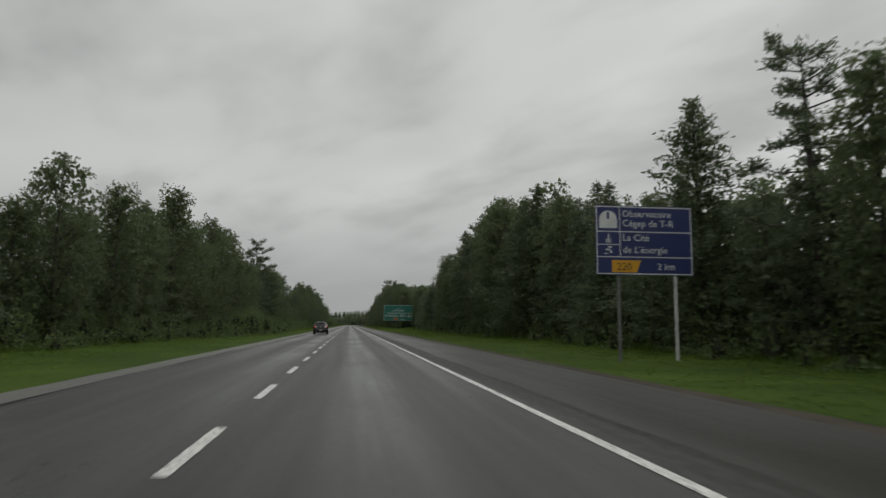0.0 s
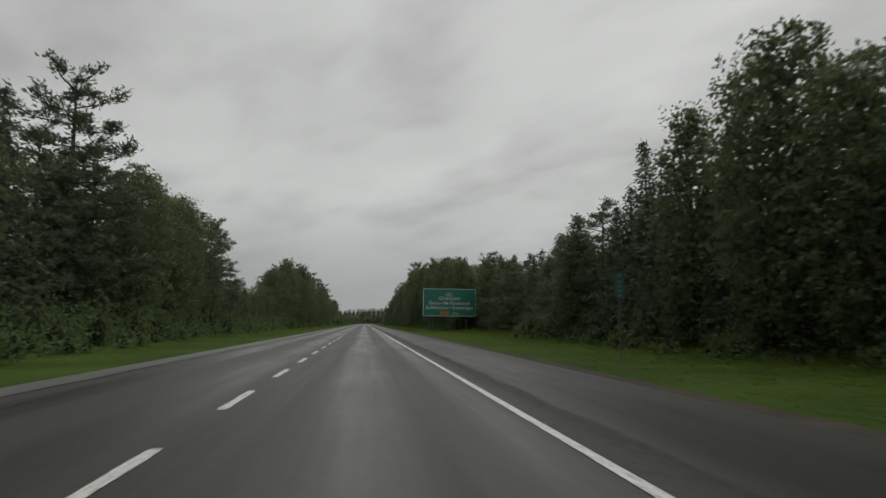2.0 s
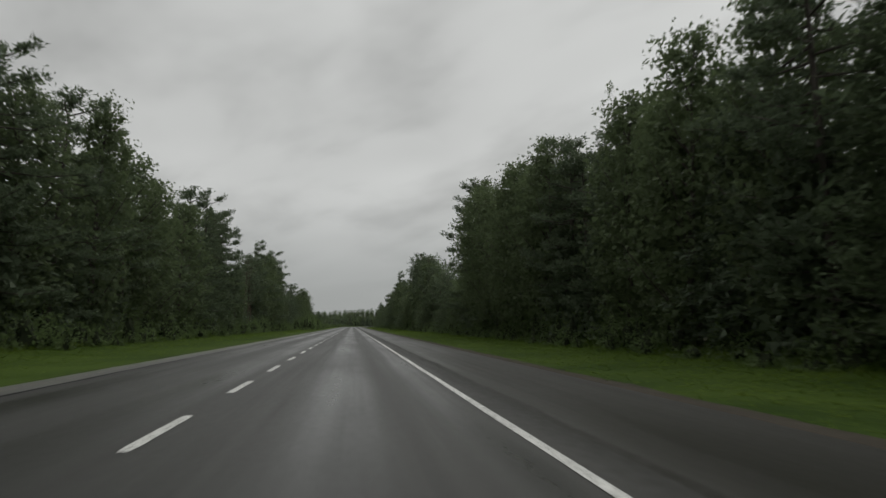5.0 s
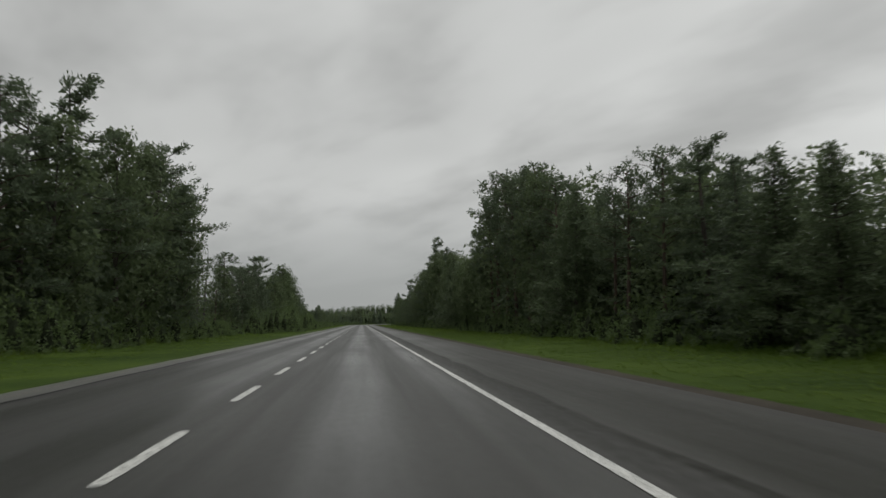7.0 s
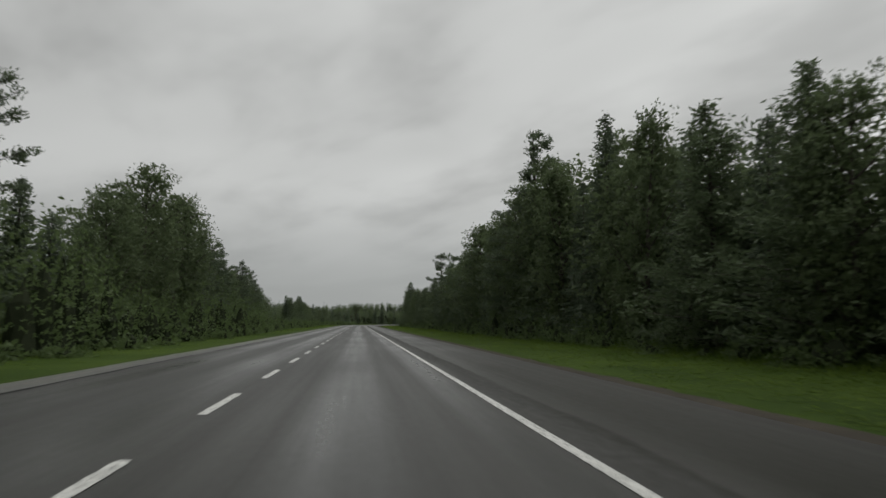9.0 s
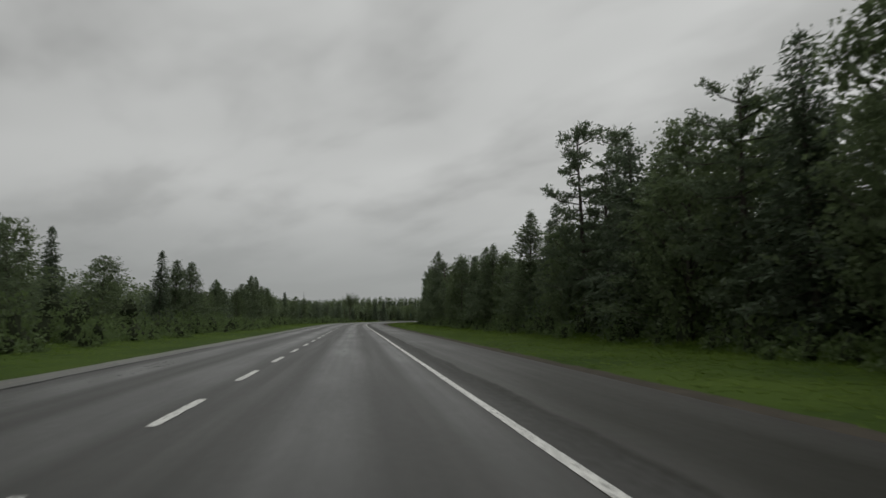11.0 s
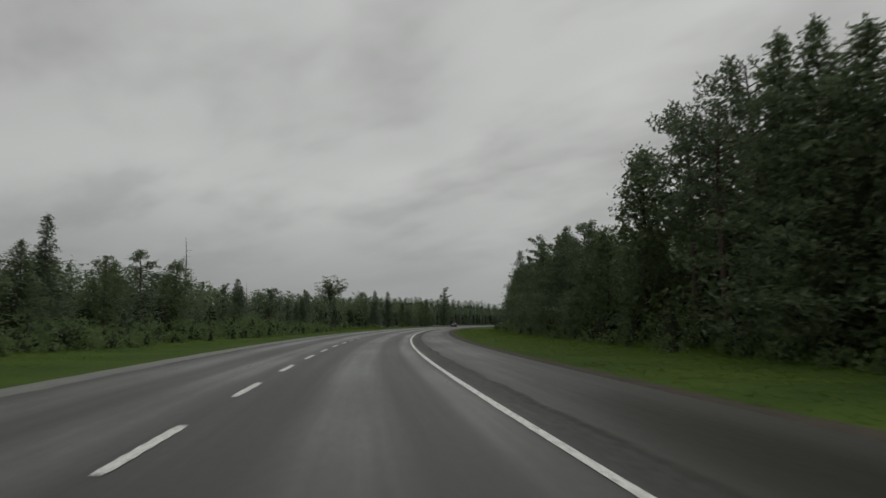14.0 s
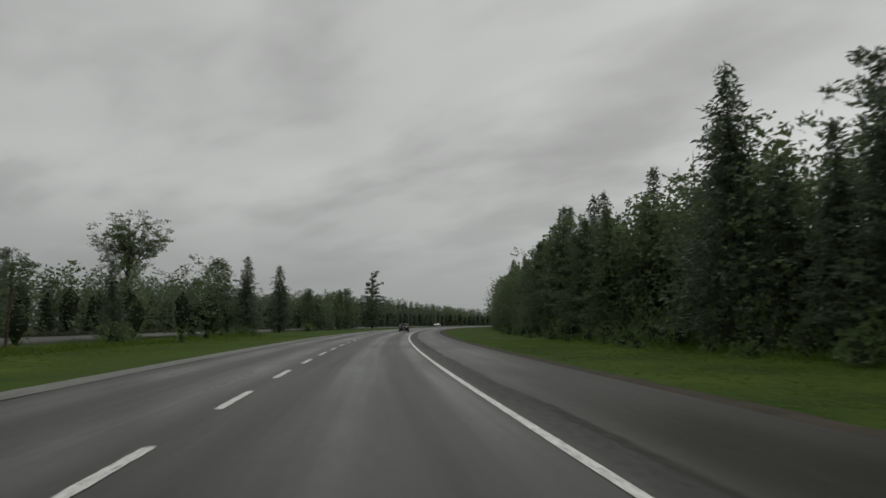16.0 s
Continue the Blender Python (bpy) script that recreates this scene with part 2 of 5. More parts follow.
BARK = grained("grey_brown_bark", (0.030, 0.024, 0.019), (0.085, 0.072, 0.060), 4, 0.9, fine=30, bump=0.7, stretch=(1, 1, 0.25))
BARK_RED = grained("reddish_pine_bark", (0.035, 0.024, 0.018), (0.095, 0.064, 0.046), 4, 0.9, fine=30, bump=0.7, stretch=(1, 1, 0.3))
BARK_DEAD = grained("bleached_dead_wood", (0.05, 0.046, 0.042), (0.14, 0.13, 0.12), 5, 0.85, fine=30, bump=0.5, stretch=(1, 1, 0.2))
# shade inside crowns and bushes, put in as the dark colour of their hulls
INNER_SHADE = grained("inner_shade", (0.018, 0.023, 0.013), (0.038, 0.046, 0.026), 1.2, 0.95, fine=9, bump=0.8)
LEAF = grained("broad_leaf", (0.08, 0.108, 0.053), (0.134, 0.174, 0.084), 0.25, 0.6, fine=2.5, island=0.25, per_object=0.35, thin=0.5)
NEEDLE = grained("spruce_needle", (0.066, 0.09, 0.057), (0.114, 0.146, 0.09), 0.3, 0.6, fine=3, island=0.25, per_object=0.35, thin=0.42)
NEEDLE_PINE = grained("pine_needle", (0.073, 0.098, 0.058), (0.124, 0.16, 0.094), 0.3, 0.6, fine=3, island=0.25, per_object=0.35, thin=0.45)
NEEDLE_LARCH = grained("larch_needle", (0.077, 0.104, 0.057), (0.129, 0.168, 0.088), 0.3, 0.6, fine=3, island=0.25, per_object=0.3, thin=0.46)
BUSH_LEAF = grained("alder_bush_leaf", (0.072, 0.106, 0.042), (0.122, 0.17, 0.064), 0.3, 0.6, fine=2.5, island=0.3, per_object=0.35, thin=0.5)
for _m in (LEAF, NEEDLE, NEEDLE_PINE, NEEDLE_LARCH, BUSH_LEAF, GRASS, GRASS_SOIL, FOREST_SOIL, INNER_SHADE):
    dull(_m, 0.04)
for _m in (LEAF, NEEDLE, NEEDLE_PINE, NEEDLE_LARCH, BUSH_LEAF):
    dull(_m, 0.22)
CAR_PAINT = grained("charcoal_car_paint", (0.012, 0.012, 0.014), (0.020, 0.020, 0.023), 2, 0.2, fine=300)
CAR_GREY = grained("pale_car_paint", (0.30, 0.30, 0.30), (0.42, 0.42, 0.42), 2, 0.25, fine=300)
dull(CAR_PAINT, 0.6)
CAR_TRIM = grained("black_car_trim", (0.008, 0.008, 0.008), (0.018, 0.018, 0.018), 6, 0.6, fine=80)
CAR_GLASS = material("tinted_car_glass", (0.006, 0.007, 0.007), 0.06)
TYRE = grained("tyre_rubber", (0.010, 0.010, 0.010), (0.022, 0.022, 0.022), 8, 0.75, fine=60, bump=0.3)
RIM = material("alloy_rim", (0.30, 0.30, 0.31), 0.32, 0.9)
CHROME = material("chrome", (0.6, 0.6, 0.6), 0.4, 0.9)
LAMP_CLEAR = material("clear_lamp_lens", (0.58, 0.57, 0.57), 0.15)
LAMP_RED = material("lit_red_lamp", (0.25, 0.012, 0.01), 0.2)
LAMP_DARK_RED = material("red_lamp_lens", (0.09, 0.006, 0.005), 0.15)
LAMP_WHITE = material("lit_headlamp", (0.9, 0.9, 0.85), 0.2)
for _m, _c, _e in ((LAMP_RED, (1.0, 0.07, 0.05), 0.9), (LAMP_WHITE, (1.0, 0.97, 0.88), 6.0)):
    _b = _m.node_tree.nodes["Principled BSDF"]
    _b.inputs["Emission Color"].default_value, _b.inputs["Emission Strength"].default_value = (*_c, 1), _e
PLATE = grained("number_plate", (0.36, 0.36, 0.36), (0.52, 0.52, 0.52), 8, 0.4, fine=60)
SIGN_BLUE = grained("blue_sign_sheeting", (0.014, 0.022, 0.090), (0.020, 0.031, 0.125), 1.5, 0.45, fine=30)
SIGN_GREEN = grained("green_sign_sheeting", (0.008, 0.105, 0.075), (0.012, 0.145, 0.102), 1.5, 0.45, fine=30)
SIGN_FADED = grained("faded_green_sheeting", (0.008, 0.060, 0.044), (0.012, 0.085, 0.062), 1.5, 0.5, fine=30)
SIGN_WHITE = grained("white_sign_sheeting", (0.48, 0.50, 0.50), (0.64, 0.66, 0.66), 3, 0.45, fine=40)
SIGN_YELLOW = grained("yellow_sign_sheeting", (0.50, 0.25, 0.01), (0.62, 0.32, 0.015), 3, 0.45, fine=40)
SIGN_ORANGE = grained("orange_sign_sheeting", (0.42, 0.13, 0.015), (0.55, 0.18, 0.02), 3, 0.45, fine=40)
SIGN_BLACK = material("black_sign_lettering", (0.015, 0.015, 0.015), 0.5)
STEEL = grained("galvanised_post", (0.34, 0.35, 0.35), (0.56, 0.57, 0.55), 5, 0.45, fine=40, bump=0.1)
STEEL_BROWN = grained("dark_weathered_beam", (0.020, 0.021, 0.018), (0.045, 0.045, 0.038), 5, 0.8, fine=40, bump=0.1)
STEEL_DULL = grained("weathered_post", (0.08, 0.085, 0.08), (0.15, 0.155, 0.15), 5, 0.55, fine=40, bump=0.1)


# ---- building helpers ----
def mesh_of(name, verts, faces, mat, smooth=False, uv=None):
    """A mesh from arrays of places and of faces with one number of corners each."""
    verts, faces = np.asarray(verts, dtype=np.float32), np.asarray(faces, dtype=np.int32)
    me = bpy.data.meshes.new(name)
    k = faces.shape[1]
    me.vertices.add(len(verts))
    me.vertices.foreach_set("co", verts.ravel())
    me.loops.add(faces.size)
    me.loops.foreach_set("vertex_index", faces.ravel())
    me.polygons.add(len(faces))
    me.polygons.foreach_set("loop_start", np.arange(0, faces.size, k, dtype=np.int32))
    if smooth:
        me.polygons.foreach_set("use_smooth", np.ones(len(faces), dtype=bool))
    if uv is not None:
        layer = me.uv_layers.new(name="road")
        layer.data.foreach_set("uv", np.asarray(uv, dtype=np.float32)[faces.ravel()].ravel())
    me.update(calc_edges=True)
    me.materials.append(mat)
    return me


def part(name, bm, mat, parent=None, label=""):
    """Links a bmesh, or a finished mesh, as one object under a thing or a part."""
    if isinstance(bm, bmesh.types.BMesh):
        me = bpy.data.meshes.new(name)
        bm.to_mesh(me)
        bm.free()
        me.materials.append(mat)
    else:
        me = bm
    ob = new(name, me)
    if parent is not None:
        ob.parent = parent
    return tagged(ob, label)


def strip(name, sides, s0, s1, mat, step=2.0, thick=0.0, wobble=0.0, seed=0):
    """A ribbon along the road through (side, height) pairs, with its UV in metres across and along."""
    rng = np.random.default_rng(seed)
    ss = np.arange(s0, s1 + step * 0.5, step)
    verts, uv = [], []
    for s in ss:
        for i, (side, z) in enumerate(sides):
            d = side + (rng.normal(0, wobble) if wobble and i in (0, len(sides) - 1) else 0.0)
            verts.append(on_road(s, d, z))
            uv.append((d, s))
    k = len(sides)
    faces = [(a * k + i, a * k + i + 1, (a + 1) * k + i + 1, (a + 1) * k + i)
             for a in range(len(ss) - 1) for i in range(k - 1)]
    return new(name, mesh_of(name, verts, faces, mat, uv=uv))


def box(bm, x0, x1, y0, y1, z0, z1, bevel=0.0):
    made = bmesh.ops.create_cube(bm, size=1.0)
    for v in made["verts"]:
        v.co = Vector((x0 + (v.co.x + 0.5) * (x1 - x0), y0 + (v.co.y + 0.5) * (y1 - y0), z0 + (v.co.z + 0.5) * (z1 - z0)))
    if bevel:
        edges = list({e for v in made["verts"] for e in v.link_edges})
        bmesh.ops.bevel(bm, geom=edges, offset=bevel, segments=2, affect="EDGES")
    return bm


# ---- ground, road and verges ----
ROAD_FROM, ROAD_TO = -60, 1200
g = bmesh.new()
bmesh.ops.create_grid(g, x_segments=40, y_segments=40, size=4500)
ground = tagged(part("ground", g, FOREST_SOIL), "dark damp forest floor reaching to the horizon", "ground", kind="structure")
ground.location = (0, 400, -0.22)

tagged(strip("road", ((PAVE_L, -0.25), (PAVE_L, 0.0), (LINE_L, 0.0), (LINE_M, 0.0), (LINE_R, 0.0), (JOIN, 0.0)), ROAD_FROM, ROAD_TO, ASPHALT),
       "wet grey asphalt carriageway with polished wheel tracks", "road", kind="structure")
tagged(strip("shoulder", ((JOIN + 0.001, 0.0), (PAVE_R, -0.03), (PAVE_R + 0.02, -0.25)), ROAD_FROM, ROAD_TO, SHOULDER, wobble=0.0),
       "wet paved hard shoulder beside the carriageway", "road shoulder", kind="structure")
tagged(strip("edge_line", ((LINE_R - 0.058, 0.006), (LINE_R + 0.052, 0.006)), ROAD_FROM, ROAD_TO, PAINT_WHITE, wobble=0.004, seed=4),
       "continuous white painted edge line, slightly worn", "road marking", kind="structure")
tagged(strip("median_strip", ((PAVE_L + 0.015, 0.003), (LINE_L + 0.33, 0.003)), ROAD_FROM, ROAD_TO, OLD_ASPHALT, step=0.8, wobble=0.02, seed=6),
       "pale weathered strip of old asphalt along the median", "road strip", kind="structure")
tagged(strip("median_line", ((LINE_L - 0.06, 0.006), (LINE_L + 0.06, 0.006)), ROAD_FROM, ROAD_TO, PAINT_YELLOW, wobble=0.004, seed=5),
       "worn pale painted line along the median side", "road marking", kind="structure")


def dashes():
    """The broken line: 2.2 m strokes about every 4.72 m, painted with a little drift."""
    at = (8, 27, 46, 65, 84, 103, 122, 220, 239, 258, 277, 296, 315, 334, 353, 450, 469, 488, 507, 526, 545, 564, 583, 602, 621)
    drift = (0, 0.41, 0.24, -0.31, -0.44, -0.65, -0.25, 0.12, 0.03, -0.05, 0.01, -0.31, -0.40, -0.10, -0.83, -0.15, 0.18, 0.33, -0.26, 0.25, -0.46, 0.22, 0.14, -0.26, -0.40)
    for i in range(-8, 230):
        s = 5.94 + 4.72 * i
        s += float(np.interp(s, at, drift))
        if s > 1000:
            break
        rng = random.Random(i)
        verts, faces = [], []
        k = 22
        for j in range(k + 1):
            q = s - 1.1 + 2.2 * j / k
            w = (0.06 if 0 < j < k else 0.045) + rng.uniform(-0.009, 0.006)
            verts += [on_road(q, LINE_M - w, 0.006), on_road(q, LINE_M + w, 0.006)]
        faces = [(2 * j, 2 * j + 1, 2 * j + 3, 2 * j + 2) for j in range(k)]
        ob = new("lane_dash", mesh_of("lane_dash", verts, faces, PAINT_WHITE))
        tagged(ob, "white painted lane dash on wet asphalt", "road marking", "dashes between the lanes", "structure")


dashes()


def cracks():
    """Tar-filled joint beside the median line, broken into runs."""
    rng = random.Random(5)
    s = -40.0
    while s < 800:
        run = rng.uniform(9, 34)
        verts, faces = [], []
        n = max(3, int(run / 1.5))
        for j in range(n):
            q = s + run * j / (n - 1)
            c = LINE_L + 0.38 + rng.uniform(-0.05, 0.05)
            w = rng.uniform(0.012, 0.05)
            verts += [on_road(q, c - w, 0.005), on_road(q, c + w, 0.005)]
        faces = [(2 * j, 2 * j + 1, 2 * j + 3, 2 * j + 2) for j in range(n - 1)]
        tagged(new("tar_joint", mesh_of("tar_joint", verts, faces, TAR)), "dark tar-filled crack along the median shoulder", "road crack",
               "cracks along the median shoulder", "structure")
        s += run + rng.uniform(2, 22)


cracks()


def broken_patches():
    """Crumbled hollows in the surface beside the median line."""
    rng = random.Random(8)
    spots = [(486 + 3.1 * i + rng.uniform(-1, 1), LINE_L + rng.uniform(0.5, 1.4)) for i in range(6)]
    for s, side in spots:
        n, a, b = 11, rng.uniform(0.6, 1.8), rng.uniform(0.04, 0.10)
        ring = [on_road(s + a * math.cos(6.283 * k / n) * rng.uniform(0.6, 1.2), side + b * math.sin(6.283 * k / n) * rng.uniform(0.6, 1.2), 0.008) for k in range(n)]
        ob = new("surface_patch", mesh_of("surface_patch", ring, [tuple(range(n))], TAR))
        tagged(ob, "small dark crumbled patch in the wet asphalt", "road patch", "crumbled patches in the road", "structure")


broken_patches()

tagged(strip("gravel_edge", ((PAVE_R - 0.25, -0.06), (PAVE_R + 0.35, -0.055), (PAVE_R + 1.0, -0.12)), ROAD_FROM, ROAD_TO, GRAVEL, step=0.8, wobble=0.06, seed=7),
       "narrow strip of wet brown gravel along the shoulder", "gravel", kind="structure")
VERGE_R = ((PAVE_R + 0.55, -0.095), (PAVE_R + 2.4, -0.11), (PAVE_R + 5.0, -0.10), (PAVE_R + 8.4, -0.06), (PAVE_R + 11.0, -0.26))
VERGE_L = ((PAVE_L - 8.6, -0.26), (PAVE_L - 7.2, -0.06), (PAVE_L - 4.0, -0.10), (PAVE_L - 1.2, -0.08), (PAVE_L - 0.01, -0.035))
tagged(strip("verge_right", VERGE_R, ROAD_FROM, ROAD_TO, GRASS_SOIL, step=0.8, wobble=0.13, seed=8), "mown green roadside grass verge, wet", "verge", kind="structure")
tagged(strip("verge_left", VERGE_L, ROAD_FROM, ROAD_TO, GRASS_SOIL, step=0.8, wobble=0.05, seed=9), "mown green grass strip of the median, wet", "verge", kind="structure")
tagged(strip("median_grass", ((-21.0, -0.20), (-19.4, -0.12), (-16.0, -0.15), (PAVE_L - 7.4, -0.10)), 440, 1000, GRASS_SOIL, wobble=0.05, seed=10),
       "rough grass of the open median between the carriageways", "verge", kind="structure")
# the opposite carriageway beyond the wooded median
OPP = -25.0
tagged(strip("opposite_road", ((OPP - 5.0, -0.3), (OPP - 5.0, -0.04), (OPP + 5.0, -0.04), (OPP + 5.0, -0.3)), ROAD_FROM, ROAD_TO, ASPHALT, step=4.0),
       "wet asphalt carriageway for oncoming traffic", "road", kind="structure")


# ---- trees ----
def tube(points, radii, sides=6):
    """A tapered tube through points: places and four-cornered faces."""
    points = [Vector(p) for p in points]
    verts, faces = [], []
    for i, p in enumerate(points):
        d = (points[min(i + 1, len(points) - 1)] - points[max(i - 1, 0)]).normalized()
        a = d.orthogonal().normalized()
        b = d.cross(a)
        for k in range(sides):
            q = 2 * math.pi * k / sides
            verts.append(p + (a * math.cos(q) + b * math.sin(q)) * radii[i])
    for i in range(len(points) - 1):
        for k in range(sides):
            j = (k + 1) % sides
            faces.append((i * sides + k, i * sides + j, (i + 1) * sides + j, (i + 1) * sides + k))
    return verts, faces


class Wood:
    def __init__(self):
        self.v, self.f = [], []

    def add(self, points, radii, sides=5):
        v, f = tube(points, radii, sides)
        o = len(self.v)
        self.v += v
        self.f += [tuple(i + o for i in q) for q in f]


class Leaves:
    """Small pointed sprays, each a pair of slivers that part from one another."""

    def __init__(self, rng):
        self.rng, self.c, self.d, self.l, self.w = rng, [], [], [], []
        self.inner = []

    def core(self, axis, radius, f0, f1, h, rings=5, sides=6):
        """Hull inside a crown, coloured dark to stand in for shade between the sprays."""
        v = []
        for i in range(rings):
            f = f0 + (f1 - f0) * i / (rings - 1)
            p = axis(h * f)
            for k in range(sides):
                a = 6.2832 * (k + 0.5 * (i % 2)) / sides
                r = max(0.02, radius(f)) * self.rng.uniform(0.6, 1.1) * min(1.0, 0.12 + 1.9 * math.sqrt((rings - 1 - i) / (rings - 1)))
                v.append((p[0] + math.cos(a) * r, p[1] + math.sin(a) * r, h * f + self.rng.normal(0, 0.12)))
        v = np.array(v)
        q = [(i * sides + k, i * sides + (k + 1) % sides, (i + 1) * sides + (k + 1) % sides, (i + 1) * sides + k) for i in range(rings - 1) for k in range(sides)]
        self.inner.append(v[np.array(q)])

    def fill(self, axis, radius, f0, f1, h, n, size=0.45):
        """Broader sprays deep in the crown, which close it against the light."""
        f = f0 + (f1 - f0) * self.rng.random(n)
        a = self.rng.uniform(0, 6.2832, n)
        r = np.array([radius(x) for x in f]) * np.sqrt(self.rng.random(n))
        base = np.array([axis(h * x) for x in f])
        c = np.stack([base[:, 0] + np.cos(a) * r, base[:, 1] + np.sin(a) * r, h * f], 1)
        d = np.stack([np.cos(a), np.sin(a), np.full(n, -0.1)], 1) + self.rng.normal(0, 0.7, (n, 3))
        self.add(c, d, size * self.rng.uniform(0.7, 1.3, n), size * self.rng.uniform(0.45, 0.85, n))

    def add(self, centres, dirs, length, width):
        centres = np.atleast_2d(centres)
        self.c.append(centres)
        self.d.append(np.broadcast_to(np.atleast_2d(dirs), centres.shape))
        self.l.append(np.broadcast_to(length, len(centres)))
        self.w.append(np.broadcast_to(width, len(centres)))

    def arrays(self):
        c, d = np.concatenate(self.c), np.concatenate(self.d).astype(float)
        l, w = np.concatenate(self.l)[:, None], np.concatenate(self.w)[:, None]
        v = []
        for _ in range(2):
            e = d / (np.linalg.norm(d, axis=1)[:, None] + 1e-9) + self.rng.normal(0, 0.32, d.shape)
            e /= np.linalg.norm(e, axis=1)[:, None] + 1e-9
            o = c + self.rng.normal(0, 0.30, c.shape) * l
            side = np.cross(e, self.rng.normal(size=c.shape))
            side /= np.linalg.norm(side, axis=1)[:, None] + 1e-9
            k = l * self.rng.uniform(0.62, 1.0, l.shape)
            v.append(np.stack([o - e * k / 2, o + side * w * 0.80, o + e * k / 2], 1))
        v = np.concatenate(v).reshape(-1, 3)
        return v, np.arange(len(v)).reshape(-1, 3)


NOMINAL = 12.0


def unit(rng, n):
    v = rng.normal(size=(n, 3))
    return v / np.linalg.norm(v, axis=1)[:, None]


def grow_spruce(seed, wide=2.1, dense=1.0, ragged=0.25, low=0.06, up=0.0):
    rng = np.random.default_rng(seed)
    wood, leaf = Wood(), Leaves(rng)
    h = NOMINAL
    wood.add([(0, 0, -0.3), (0.03, 0, h * 0.3), (-0.02, 0.03, h * 0.7), (0, 0, h)], [0.16, 0.12, 0.07, 0.012], 7)
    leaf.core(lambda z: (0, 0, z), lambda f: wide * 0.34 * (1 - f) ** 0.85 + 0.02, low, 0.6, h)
    leaf.fill(lambda z: (0, 0, z), lambda f: wide * 0.5 * (1 - f) ** 0.85 + 0.05, low, 0.72 if not up else 0.62, h, 300 if not up else 220, 0.46 if not up else 0.42)
    z = h * low
    while z < h * 0.985:
        f = z / h
        reach = wide * (1 - f) ** 0.85 * (1 if f > 0.12 else 0.75) + 0.12
        n = max(4, int((7.5 if f < 0.8 else 6) * dense))
        a0 = rng.uniform(0, 6.28)
        for i in range(n):
            a = a0 + 6.283 * i / n + rng.normal(0, 0.2)
            r = reach * (1 + rng.normal(0, ragged))
            if r < 0.1:
                continue
            droop = (-0.30 + up) * r + (0.10 if f < 0.6 else 0.25) * r * (1 if up else 0.6)
            tip = np.array((math.cos(a) * r, math.sin(a) * r, z + droop + rng.normal(0, 0.05)))
            root = np.array((0, 0, z + 0.05))
            if r > 0.8:
                wood.add([root, tip], [0.028, 0.006], 3)
            m = max(5, int(r * 13 * dense))
            k = rng.uniform(0.22, 1.02, m) ** 0.8
            c = root + (tip - root) * k[:, None] + rng.normal(0, 0.07 + 0.045 * r, (m, 3)) * (1, 1, 0.55 if up else 0.35)
            out = np.array((math.cos(a), math.sin(a), -0.25 + up))
            leaf.add(c, out + rng.normal(0, 0.55, (m, 3)) * (1, 1, 0.6), rng.uniform(0.24, 0.48, m), rng.uniform(0.09, 0.17, m))
        z += (0.34 + 0.10 * rng.random()) * (1 if f < 0.7 else 0.75) * (1 if up else 1.22)
    leaf.add(np.array((0, 0, h)) + rng.normal(0, 0.04, (10, 3)) - np.array([(0, 0, 0.12 * i) for i in range(10)]) * 0.5,
             rng.normal(0, 0.4, (10, 3)) + (0, 0, 1), 0.3, 0.09)
    return wood, leaf


